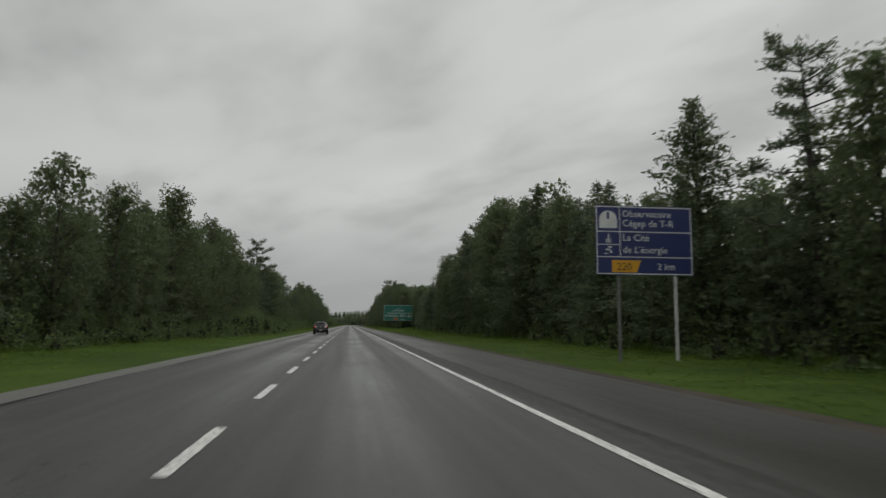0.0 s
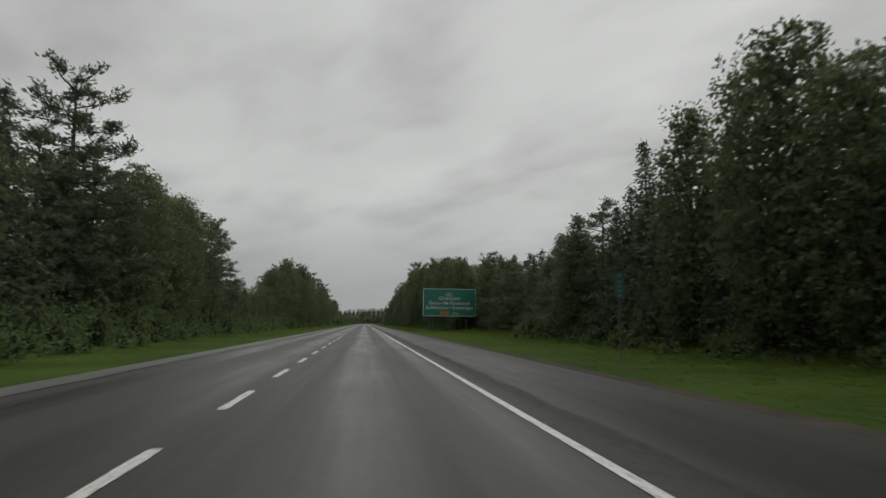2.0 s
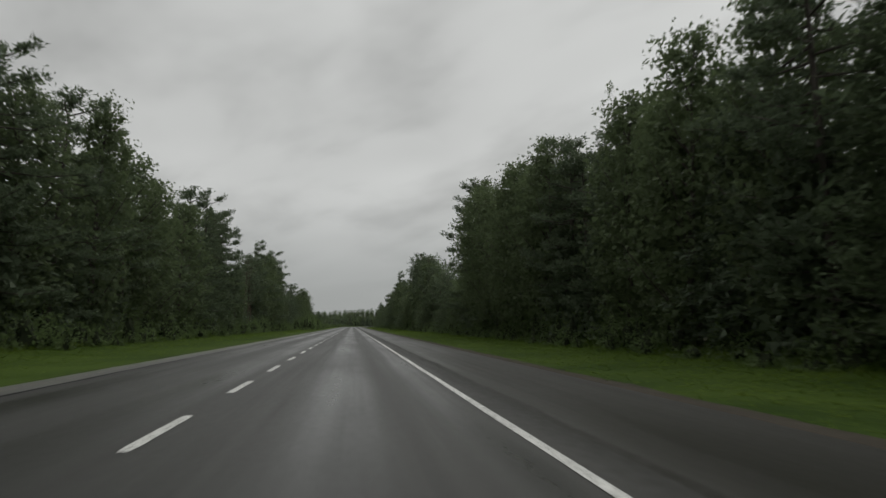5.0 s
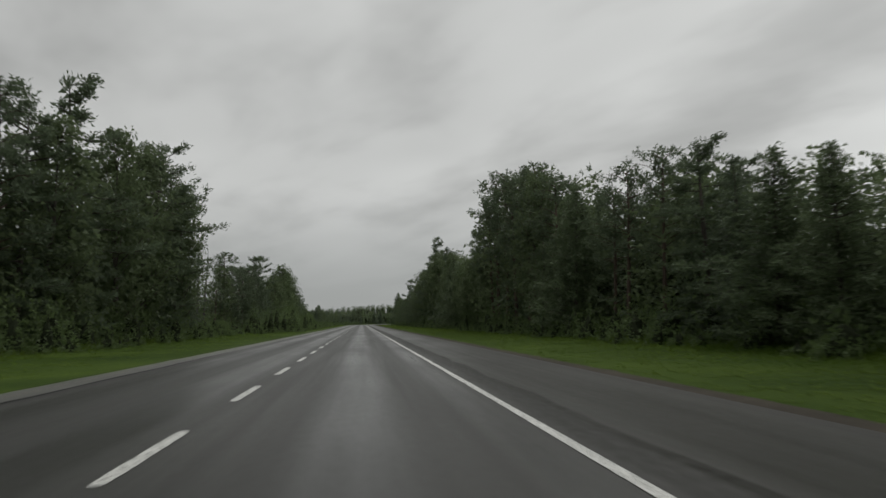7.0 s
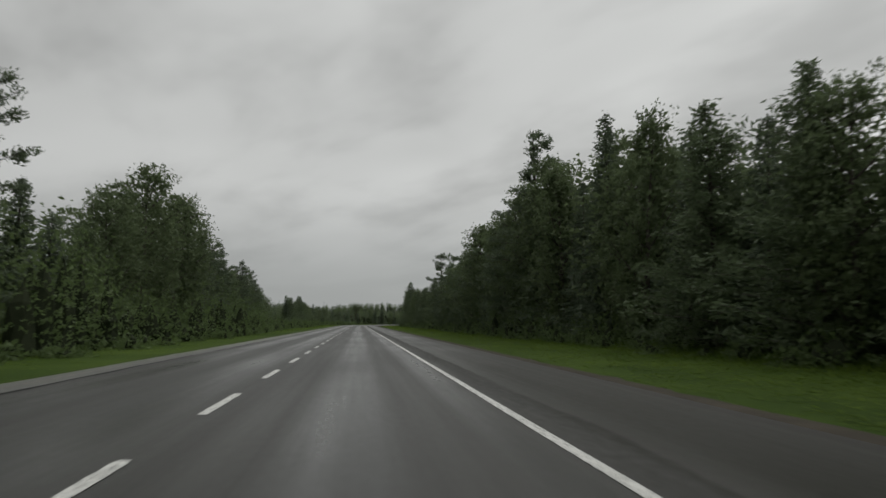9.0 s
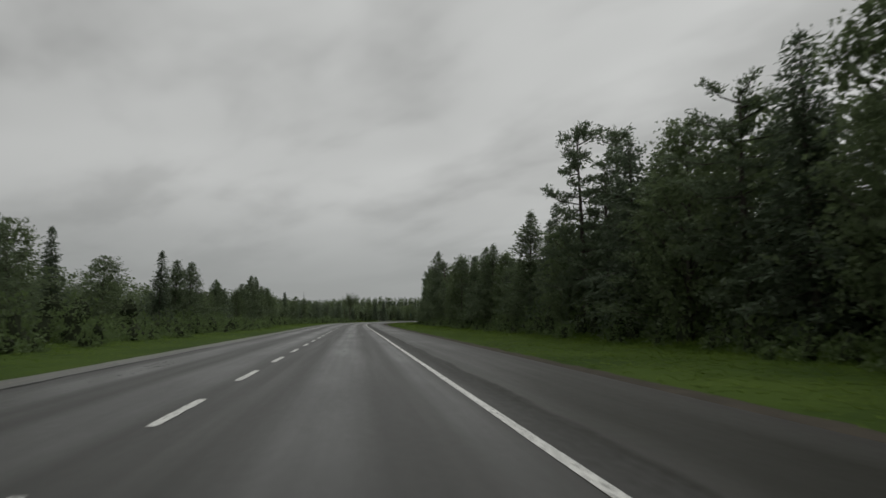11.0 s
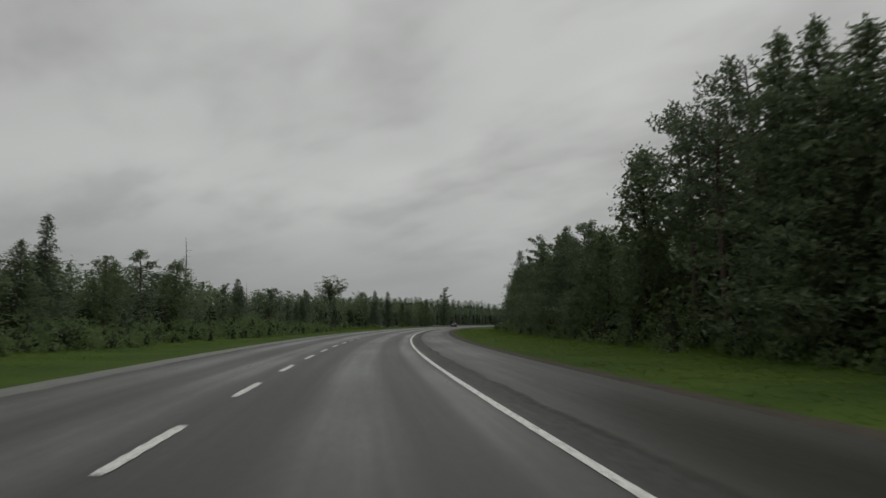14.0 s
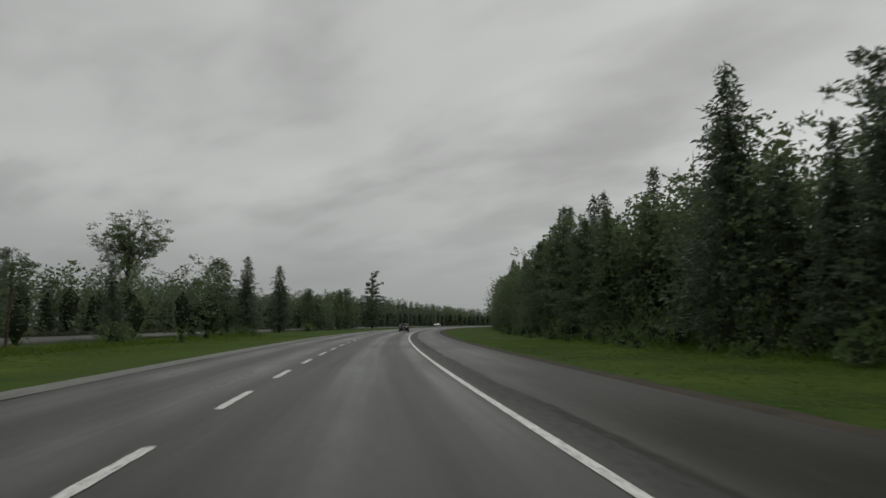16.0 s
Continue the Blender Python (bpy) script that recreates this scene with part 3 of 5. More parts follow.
def grow_pine(seed, bare=0.10, wide=2.9, layers=10, tuft=1.0, fill=0.0):
    """White pine: long, uneven, nearly level limbs with flat tufts of upturned needles and open sky between them."""
    rng = np.random.default_rng(seed)
    wood, leaf = Wood(), Leaves(rng)
    h = NOMINAL
    lean = rng.normal(0, 0.12, 2)
    axis = lambda z: np.array((lean[0] * (z / h) ** 2 * 2, lean[1] * (z / h) ** 2 * 2, z))
    wood.add([axis(0) - (0, 0, 0.3), axis(h * 0.3), axis(h * 0.65), axis(h * 0.98)], [0.20, 0.16, 0.10, 0.02], 7)
    if fill:
        leaf.core(axis, lambda f: wide * fill * (1.05 - f) ** 0.6, 0.06, 0.6, h)
    leaf.fill(axis, lambda f: wide * 0.55 * (1.05 - f) ** 0.7, 0.03, 0.52, h, 330, 0.46)
    leaf.fill(axis, lambda f: wide * 0.22 * (1.1 - f) ** 0.7, 0.5, 0.95, h, 22, 0.34)
    limbs = layers * 4
    for j in range(limbs):
        f = bare + (0.965 - bare) * (j + rng.uniform(0, 1)) / limbs
        env = wide * (1.0 - 0.75 * max(0.0, (f - 0.50) / 0.50) ** 1.7) * (0.75 + 0.25 * min(1, f / 0.3))
        a = 2.4 * j + rng.normal(0, 0.6)
        r = env * (rng.uniform(0.35, 0.95) if rng.random() < 0.75 else rng.uniform(0.95, 1.25))
        rise = r * (rng.uniform(-0.12, 0.20) + 0.65 * max(0, f - 0.70) / 0.30)
        root = axis(h * f)
        ahead, across = np.array((math.cos(a), math.sin(a), 0.0)), np.array((-math.sin(a), math.cos(a), 0.0))
        tip = root + ahead * r + np.array((0, 0, rise))
        mid = (root + tip) / 2 + np.array((0, 0, -0.08 * r)) + across * rng.normal(0, 0.08 * r)
        wood.add([root, mid, tip], [0.05, 0.03, 0.008], 4)
        for _ in range(3 + int(2.3 * r)):
            q = rng.uniform(0.30, 1.0)
            c = root * (1 - q) ** 2 + mid * 2 * q * (1 - q) + tip * q * q
            c = c + across * rng.uniform(-1, 1) * (0.08 + 0.24 * r) * (1.15 - 0.6 * q) + (0, 0, 0.05 + rng.normal(0, 0.05))
            m = int(13 * tuft)
            ball = unit(rng, m)
            leaf.add(c + ball * rng.uniform(0.08, 0.34, (m, 1)) * (1, 1, 0.42), ball * (1, 1, 0.3) + ahead * 0.5 + (0, 0, 0.40),
                     rng.uniform(0.22, 0.40, m), rng.uniform(0.07, 0.13, m))
    top = axis(h * 0.97)
    b = unit(rng, 40)
    leaf.add(top + b * rng.uniform(0.05, 0.35, (40, 1)) * (1, 1, 1.4), b * (0.7, 0.7, 0.4) + (0, 0, 0.9), 0.34, 0.10)
    return wood, leaf


def grow_red_pine(seed, bare=0.42):
    """Red pine: a bare stem, arching twigs below and a rounded head of tufts with sky between."""
    rng = np.random.default_rng(seed)
    wood, leaf = Wood(), Leaves(rng)
    h = NOMINAL
    bend = rng.normal(0, 0.25, 2)
    axis = lambda z: np.array((bend[0] * math.sin(z / h * 2.4), bend[1] * math.sin(z / h * 1.9), z))
    wood.add([axis(0) - (0, 0, 0.3), axis(h * 0.35), axis(h * 0.7), axis(h * 0.97)], [0.17, 0.13, 0.09, 0.02], 7)
    for j in range(34):
        f = bare + (0.97 - bare) * (j / 33) + rng.normal(0, 0.015)
        z = h * min(f, 0.98)
        g = (f - bare) / (1 - bare)
        env = 2.35 * math.sqrt(max(0.05, 1 - (max(0, g - 0.30) / 0.72) ** 2)) * (0.7 + 0.3 * min(1, g / 0.25))
        a = rng.uniform(0, 6.28)
        r = env * rng.uniform(0.45, 1.08)
        root = axis(z)
        tip = root + np.array((math.cos(a) * r, math.sin(a) * r, r * rng.uniform(0.05, 0.45)))
        mid = (root + tip) / 2 + np.array((0, 0, 0.10 * r))
        wood.add([root, mid, tip], [0.04, 0.026, 0.008], 4)
        for q in np.linspace(0.5, 1.0, max(2, int(r * 1.9))):
            c = (root * (1 - q) ** 2 + mid * 2 * q * (1 - q) + tip * q * q) + rng.normal(0, 0.22, 3)
            m = 20
            ball = unit(rng, m)
            leaf.add(c + ball * rng.uniform(0.1, 0.34, (m, 1)), ball + (0, 0, 0.35), rng.uniform(0.24, 0.38, m), rng.uniform(0.08, 0.14, m))
    for j in range(7):
        z = h * rng.uniform(0.2, bare)
        a = rng.uniform(0, 6.28)
        r = rng.uniform(0.5, 1.3)
        root = axis(z)
        wood.add([root, root + np.array((math.cos(a) * r * 0.6, math.sin(a) * r * 0.6, 0.1)), root + np.array((math.cos(a) * r, math.sin(a) * r, -0.1))], [0.03, 0.02, 0.006], 3)
    return wood, leaf


def grow_broadleaf(seed, wide=2.7, clumps=64, low=0.05, size=0.66, per=23, point=1.0):
    """Poplar, birch or maple at a wood's edge: leafy nearly to the ground, with a lobed, uneven head."""
    rng = np.random.default_rng(seed)
    wood, leaf = Wood(), Leaves(rng)
    h = NOMINAL
    wood.add([(0, 0, -0.3), (0.05, 0.03, h * 0.25), (-0.06, 0.05, h * 0.55), (0.05, 0, h * 0.86)], [0.17, 0.14, 0.08, 0.02], 7)
    lobes = [(rng.uniform(0, 6.28), rng.uniform(0.75, 1.3)) for _ in range(5)]

    def envelope(f):
        g = (f - low) / (1 - low)
        return wide * (math.sin(min(1, max(0, g) / 0.42) * math.pi / 2) ** 0.6 if g < 0.42 else max(0.0, 1 - ((g - 0.42) / 0.60) ** (1.5 + point)) ** 0.75)

    leaf.core(lambda z: (0, 0, z), lambda f: envelope(f) * 0.40, low + 0.02, 0.62, h)
    leaf.fill(lambda z: (0, 0, z), lambda f: envelope(f) * 0.74, low, 0.92, h, 900, 0.42)
    leaf.fill(lambda z: (0, 0, z), lambda f: envelope(f) * 0.95, low, 0.99, h, 400, 0.30)
    for j in range(clumps):
        f = low + (0.97 - low) * (j + 0.5) / clumps
        env = envelope(f)
        a = rng.uniform(0, 6.28)
        lob = max(b * max(0.2, math.cos(a - q)) for q, b in lobes)
        r = env * (0.35 + 0.65 * rng.random() ** 0.6) * (0.72 + 0.35 * lob)
        c = np.array((math.cos(a) * r, math.sin(a) * r, h * f + rng.normal(0, 0.2)))
        if j % 2 == 0:
            root = np.array((0, 0, max(0.4, c[2] - r * 0.9 - 0.5)))
            wood.add([root, (root + c) / 2 + (0, 0, -0.1), c], [0.05, 0.03, 0.008], 4)
        k = size * rng.uniform(0.7, 1.3)
        m = int(per * k / size)
        b = unit(rng, m)
        leaf.add(c + b * rng.uniform(0.45, 1.1, (m, 1)) * k * (1.0, 1.0, 0.8), b * 0.5 + rng.normal(0, 0.6, (m, 3)) + (0, 0, -0.2),
                 rng.uniform(0.14, 0.27, m), rng.uniform(0.09, 0.18, m))
        b = unit(rng, 9)
        leaf.add(c * (0.8, 0.8, 1) + b * rng.uniform(0.1, 0.75, (9, 1)) * k, rng.normal(0, 1, (9, 3)), rng.uniform(0.22, 0.34, 9), rng.uniform(0.14, 0.22, 9))
    top = h * 0.97
    for j in range(9):
        c = np.array((rng.normal(0, 0.45), rng.normal(0, 0.45), top + rng.uniform(-0.9, 0.25)))
        b = unit(rng, 14)
        leaf.add(c + b * rng.uniform(0.05, 0.3, (14, 1)), b + (0, 0, 0.4), 0.24, 0.14)
        wood.add([(0, 0, h * 0.8), c], [0.02, 0.006], 3)
    return wood, leaf


def grow_open_elm(seed):
    """A free-standing tree with fanned limbs and thin foliage through which the sky shows."""
    rng = np.random.default_rng(seed)
    wood, leaf = Wood(), Leaves(rng)
    h = NOMINAL
    wood.add([(0, 0, -0.3), (0, 0, h * 0.3), (0.05, 0, h * 0.45)], [0.2, 0.16, 0.12], 7)
    for j in range(26):
        a = 6.283 * j / 26 * 5 + rng.normal(0, 0.2)
        q = rng.uniform(0, 1) ** 0.7
        tip = np.array((math.cos(a) * 3.4 * q, math.sin(a) * 3.4 * q, h * (0.58 + 0.40 * math.sqrt(max(0, 1 - (q * 0.92) ** 2)) * rng.uniform(0.5, 1))))
        root = np.array((0, 0, h * rng.uniform(0.28, 0.5)))
        mid = root + (tip - root) * 0.5 * (0.7, 0.7, 1.15)
        wood.add([root, mid, tip], [0.06, 0.035, 0.008], 4)
        for _ in range(12):
            e = root + (tip - root) * rng.uniform(0.45, 1.05) + rng.normal(0, 0.4, 3)
            b = unit(rng, 15)
            wood.add([mid + (tip - mid) * 0.4, e], [0.014, 0.005], 3)
            leaf.add(e + b * rng.uniform(0.08, 0.36, (15, 1)) * (1.3, 1.3, 0.5), b + (0, 0, -0.2), 0.20, 0.12)
    return wood, leaf


def grow_snag(seed):
    rng = np.random.default_rng(seed)
    wood = Wood()
    h = NOMINAL
    wood.add([(0, 0, -0.3), (0.04, 0, h * 0.4), (-0.03, 0.05, h * 0.75), (0.03, 0, h)], [0.13, 0.10, 0.06, 0.012], 6)
    for j in range(24):
        z = h * rng.uniform(0.25, 0.95)
        a = rng.uniform(0, 6.28)
        r = 1.5 * (1.05 - z / h) + rng.uniform(0.1, 0.6)
        root = np.array((0, 0, z))
        wood.add([root, root + np.array((math.cos(a) * r * 0.6, math.sin(a) * r * 0.6, 0.12 * r)), root + np.array((math.cos(a) * r, math.sin(a) * r, -0.05 * r))], [0.022, 0.014, 0.004], 3)
    return wood, None


KINDS = {
    "S": ("spruce_tree", "dark green conical spruce at the forest edge", "spruce", BARK, NEEDLE,
          [lambda i: grow_spruce(10 + i, 1.95 + 0.25 * i, 1.0, 0.2 + 0.06 * i) for _ in range(3)]),
    "F": ("larch_tree", "feathery tall conifer with thin upturned branches", "conifer", BARK, NEEDLE_LARCH,
          [lambda i: grow_spruce(30 + i, 2.4 + 0.3 * i, 1.1, 0.40, 0.05, 0.40) for _ in range(3)]),
    "P": ("white_pine_tree", "tall white pine with layered level limbs", "pine", BARK, NEEDLE_PINE,
          [lambda i: grow_pine(50 + i, 0.08 + 0.05 * i, 2.95 + 0.3 * i, 9 + i, 1.1) for _ in range(3)]),
    "R": ("red_pine_tree", "red pine with open tufted crown and bare stem", "pine", BARK_RED, NEEDLE_PINE,
          [lambda i: grow_red_pine(70 + i, 0.34 + 0.07 * i) for _ in range(3)]),
    "D": ("broadleaf_tree", "dense green broadleaf tree at the forest edge", "tree", BARK, LEAF,
          [lambda i: grow_broadleaf(90 + i, 2.35 + 0.25 * i, 58 + 5 * i, point=(0.2, 1.2, 0.6, 1.8)[i]) for _ in range(4)]),
    "E": ("open_elm_tree", "free-standing tree with fanned limbs and thin foliage", "tree", BARK, LEAF, [lambda i: grow_open_elm(120)]),
    "X": ("dead_tree", "bare grey standing dead tree with broken twigs", "dead tree", BARK_DEAD, None,
          [lambda i: grow_snag(130 + i) for _ in range(2)]),
}
_grown = {}
_rng_trees = random.Random(21)


def tree(kind, s, side, height):
    name, label, category, bark, needle, makers = KINDS[kind]
    i = _rng_trees.randrange(len(makers))
    k = height / NOMINAL
    wide = k ** 0.75 * _rng_trees.uniform(0.9, 1.12)
    p = on_road(s, side, -0.12)
    m = Matrix.LocRotScale(p, Euler((radians(_rng_trees.gauss(0, 1.2)), radians(_rng_trees.gauss(0, 1.2)), _rng_trees.uniform(0, 6.28))), Vector((wide, wide, k)))
    if (kind, i) in _grown:
        first = _grown[kind, i]
        return copy_thing(first, m @ Matrix.Diagonal((*(1 / c for c in first.scale), 1)))
    wood, leaf = makers[i](i)
    top = tagged(new(name), label, category, "trees along the road")
    part("trunk", mesh_of("trunk", wood.v, wood.f, bark, smooth=True), bark, top)
    if leaf is not None:
        v, f = leaf.arrays()
        part("crown", mesh_of("crown", v, f, needle), needle, top)
    top.matrix_basis = m
    # copies take their scale from the pose they are given
    _grown[kind, i] = top
    return top


# metres along the road, metres to its right, height
RIGHT_1 = [
    ("D", -2, 15, 9), ("P", 1.5, 15.4, 9.3), ("D", 5, 15, 10), ("D", 8, 15.4, 8),
    ("S", 11, 15, 9.5), ("D", 13.8, 15.4, 7.7), ("D", 16.5, 14.6, 9.2), ("P", 20.2, 15.5, 11.1),
    ("D", 23.2, 15.4, 6.4), ("F", 26.3, 14.6, 11.1), ("S", 29.1, 15.4, 7.8), ("D", 32, 15.2, 8),
    ("F", 36.5, 14.6, 9.5), ("S", 40.2, 15.5, 10.3), ("S", 41.7, 15.5, 9.4), ("S", 43.6, 15.5, 10),
    ("D", 46.5, 15.4, 10.6), ("S", 49.5, 15.5, 11.6), ("F", 53, 14.6, 12.8), ("F", 55.9, 14.6, 12.2),
    ("S", 59.3, 15.5, 12.3), ("D", 61.5, 14.6, 13.2), ("D", 64, 14.6, 13.6), ("D", 66.2, 14.6, 13.8),
]
RIGHT_2 = [
    ("D", 69.8, 14.6, 13.5), ("P", 73.3, 15.5, 12.9), ("S", 75.6, 15.5, 11.4), ("P", 78.3, 15.4, 13.2),
    ("P", 81, 14.8, 12.2), ("D", 86, 15, 12), ("S", 91, 15.6, 14.1), ("D", 93.7, 14.6, 9.3),
    ("D", 96.5, 14.6, 11.5), ("D", 98.9, 14.6, 11.3), ("S", 101.6, 15.4, 9.2), ("D", 104.2, 14.6, 11.1),
    ("S", 107.1, 15.4, 9.1), ("S", 110, 15.5, 11.1), ("S", 113.3, 15.5, 9.2), ("S", 115.9, 15.5, 8.4),
    ("P", 118, 15.5, 9.0), ("F", 120.3, 14.6, 8.7), ("F", 123.2, 15.4, 7.6), ("S", 126.2, 15.5, 8.2),
    ("F", 129.5, 15.4, 6.8), ("P", 132.8, 17.4, 8.6), ("S", 134.7, 17.4, 8.2), ("S", 139.7, 17.4, 8.4),
]
RIGHT_3 = [
    ("S", 142.5, 17.4, 7.9), ("P", 146, 17.4, 8.4), ("F", 150.9, 17.4, 9.0), ("F", 154.3, 17.4, 8.8),
    ("D", 157.8, 17.4, 9), ("S", 161.2, 17.4, 9.6), ("D", 164.6, 17.4, 10.8), ("S", 167.3, 17.4, 9.2),
    ("D", 170.1, 17.4, 10.4), ("D", 172.8, 14.6, 10.7), ("D", 175.8, 14.6, 11.1), ("D", 179, 15.4, 11.1),
    ("S", 182.3, 15.4, 9.4), ("D", 185.5, 14.6, 11.7), ("D", 188.7, 15.4, 9.9), ("F", 191.8, 15.4, 11.3),
    ("D", 195, 14.8, 13), ("D", 197.7, 15.4, 11.9), ("P", 200.3, 15.4, 13.1), ("D", 203, 14.9, 13.5),
    ("D", 205.7, 15.4, 11.2), ("F", 208.3, 15.4, 12.4), ("P", 211, 15, 14), ("D", 213.7, 15.4, 13.8),
]
RIGHT_4 = [
    ("S", 216.5, 15.4, 11.6), ("D", 219.2, 14.6, 14.3), ("D", 222.6, 15.4, 12.7), ("D", 226, 14.8, 14),
    ("P", 229.8, 15.4, 13.1), ("P", 233.5, 15.5, 12.8), ("P", 235.7, 15.2, 14), ("D", 238.9, 14.6, 14.9),
    ("D", 241.2, 14.6, 14.4), ("D", 244.2, 14.6, 14.4), ("D", 246.6, 14.6, 15), ("D", 249.2, 14.6, 14.8),
    ("D", 253, 15.4, 13.3), ("D", 256.8, 14.6, 14.8), ("D", 261, 14.6, 16.4), ("D", 266.1, 14.6, 16.8),
    ("S", 269.2, 15.4, 14.7), ("P", 271.6, 15.8, 18.8), ("P", 274.6, 16.6, 15.2), ("P", 276.6, 17.0, 18.6),
    ("D", 279.8, 14.6, 6.3), ("D", 282.4, 14.6, 6.3), ("F", 287.6, 14.6, 6.5), ("F", 290.7, 14.6, 7.1),
]
RIGHT_5 = [
    ("S", 294.2, 15.5, 7.8), ("P", 296.9, 15.5, 9.2), ("P", 301, 19.6, 9.2), ("R", 306, 20, 11.4), ("P", 311, 20.4, 11.2), ("R", 301.4, 15.5, 10), ("R", 306.2, 15.5, 10.2),
    ("R", 308.2, 15.5, 9.3), ("F", 312.7, 14.6, 10.4), ("F", 316, 15.4, 10.3), ("R", 319.3, 15.5, 12.4),
    ("D", 323, 15.4, 13.5), ("R", 326.6, 15.5, 15.1), ("R", 328.7, 15.5, 15.2), ("R", 333.5, 15.5, 15.6),
    ("R", 337.8, 15.5, 17.1), ("R", 342.2, 15.5, 16.1), ("R", 346, 15.8, 13.6), ("R", 350.6, 16, 12.6),
    ("D", 352.6, 15.4, 10.4), ("D", 354.3, 14.6, 9), ("D", 356.8, 14.6, 9.7), ("S", 360.1, 15.4, 7.6),
    ("D", 363.3, 14.6, 8.8), ("F", 364.8, 14.6, 9.8), ("S", 368.9, 15.5, 9.5), ("F", 370.8, 14.6, 10.5),
]
RIGHT_6 = [
    ("S", 374.9, 15.5, 10.6), ("D", 377.9, 14.6, 12.4), ("D", 381.2, 15.4, 10.9), ("S", 384.6, 15.5, 14.2),
    ("S", 386.3, 15.5, 13.8), ("S", 389.1, 15.4, 11), ("D", 392, 15, 13), ("S", 394.7, 15.4, 11.9),
    ("D", 397.4, 15.4, 14.5), ("P", 400.1, 15.5, 17.7), ("D", 403, 15.4, 14), ("P", 405.9, 15.5, 13.3),
    ("P", 408.9, 15.4, 13), ("D", 412, 15, 12.6), ("P", 416.1, 15.5, 12.8), ("S", 418.7, 15.4, 11),
    ("D", 421.4, 15.4, 11.9), ("D", 424, 14.8, 13), ("P", 427, 15.4, 12.4), ("D", 430, 15.4, 10.1),
    ("P", 433, 15, 12), ("D", 438, 15, 11), ("S", 442.6, 15.5, 11), ("P", 446.3, 15.4, 10.3),
]
RIGHT_7 = [
    ("D", 450, 15, 10), ("F", 453, 15.4, 9.5), ("S", 456, 15.2, 11), ("P", 460.5, 15.5, 10.8),
    ("P", 462.9, 14.9, 13.4), ("D", 465.2, 14.6, 7.7), ("S", 470.4, 15.5, 9.8), ("S", 473.7, 15.5, 8.9),
    ("F", 476.2, 14.8, 10.1), ("D", 479, 14.6, 5.6), ("S", 482.7, 15.5, 5.8), ("S", 485.6, 15.5, 6.8),
    ("D", 488.3, 15.4, 7.9), ("F", 491, 14.6, 9), ("F", 494.3, 14.6, 9), ("P", 498.4, 15.5, 7.4),
    ("F", 500.1, 14.6, 7.9), ("S", 504.1, 15.5, 8.8), ("R", 507.9, 15.5, 9.4), ("D", 510.7, 14.6, 9.6),
    ("D", 514, 14.6, 8.8), ("P", 516.9, 15.5, 8.2), ("S", 521.3, 15.5, 5.7), ("S", 524.3, 15.5, 6),
]
RIGHT_8 = [
    ("R", 526.8, 15.5, 6.2), ("F", 529.6, 14.6, 7.5), ("R", 534.1, 15.5, 8.9), ("R", 537.4, 15.5, 11.1),
    ("F", 539.6, 14.8, 13), ("D", 543, 15.2, 7.2), ("R", 546, 15.5, 8.6), ("F", 549.7, 14.6, 9.4),
    ("F", 554.6, 14.6, 10), ("F", 556.6, 14.6, 11), ("F", 558.8, 14.6, 11.3), ("R", 562.3, 15.5, 11.8),
    ("R", 565.2, 15.5, 11.3), ("R", 568.5, 15.5, 11.9), ("D", 572.4, 14.6, 10.6), ("S", 574.5, 15.5, 8.6),
    ("D", 579.5, 14.6, 7.3), ("F", 582.9, 14.6, 8.3), ("F", 585.5, 15.4, 7.8), ("R", 588.2, 15.5, 9),
    ("F", 591, 15.4, 7.7), ("P", 593.7, 15.5, 8), ("F", 595.3, 15.2, 9.6), ("F", 597.9, 15, 9.2),
]
RIGHT_9 = [
    ("F", 600.6, 14.6, 7.4), ("F", 603.3, 15.4, 6.4), ("F", 606.8, 15.2, 9.2), ("F", 609.4, 17.5, 10.8),
    ("R", 613.2, 15.5, 6.9), ("S", 615.5, 15.5, 8.5), ("F", 618.9, 14.6, 6.5), ("X", 622.1, 15.5, 7.1),
    ("P", 624.8, 15.4, 8.8), ("D", 627.5, 15.4, 8.9), ("P", 630.2, 17.5, 12.7), ("S", 632.2, 15.5, 9.1),
    ("S", 634.6, 15.5, 7.8), ("S", 638.2, 15.5, 7.3), ("S", 640.9, 15.5, 12.4), ("S", 645.8, 17.5, 11.7),
    ("X", 648.8, 17.5, 10.5), ("X", 651.9, 17.5, 8.5), ("S", 654.9, 17.5, 11), ("F", 657.8, 15.4, 8.9),
    ("X", 660.7, 17.5, 8.8), ("F", 663.5, 15.4, 9.2), ("S", 666.2, 17.5, 11.6), ("S", 668.2, 17.5, 11.7),
]
RIGHT_10 = [
    ("S", 672.6, 15.5, 11.6), ("F", 675.5, 15.4, 10.4), ("S", 678.4, 17.5, 11.6), ("F", 681.4, 15.4, 9.4),
    ("D", 684.3, 17.6, 9.1), ("D", 687.3, 16.8, 8.1), ("S", 689, 19.7, 14.3), ("D", 691.7, 17.6, 10.9),
    ("F", 694.4, 17.6, 11), ("D", 697.1, 17.6, 11), ("S", 699.9, 17.6, 8.4), ("D", 702.6, 17.6, 8.3),
    ("D", 705.3, 16.8, 8.2), ("D", 708.6, 17.6, 8.6), ("S", 712, 17.7, 11), ("P", 714.7, 17.6, 10.5),
    ("D", 717.3, 17.6, 8.5), ("D", 720, 17.2, 10), ("F", 722.7, 17.6, 9.6), ("D", 725.3, 17.6, 11.1),
    ("S", 728, 17.2, 12), ("S", 731.3, 17.6, 9.6), ("D", 734.7, 17.6, 10.2), ("D", 738, 17.7, 11),
]
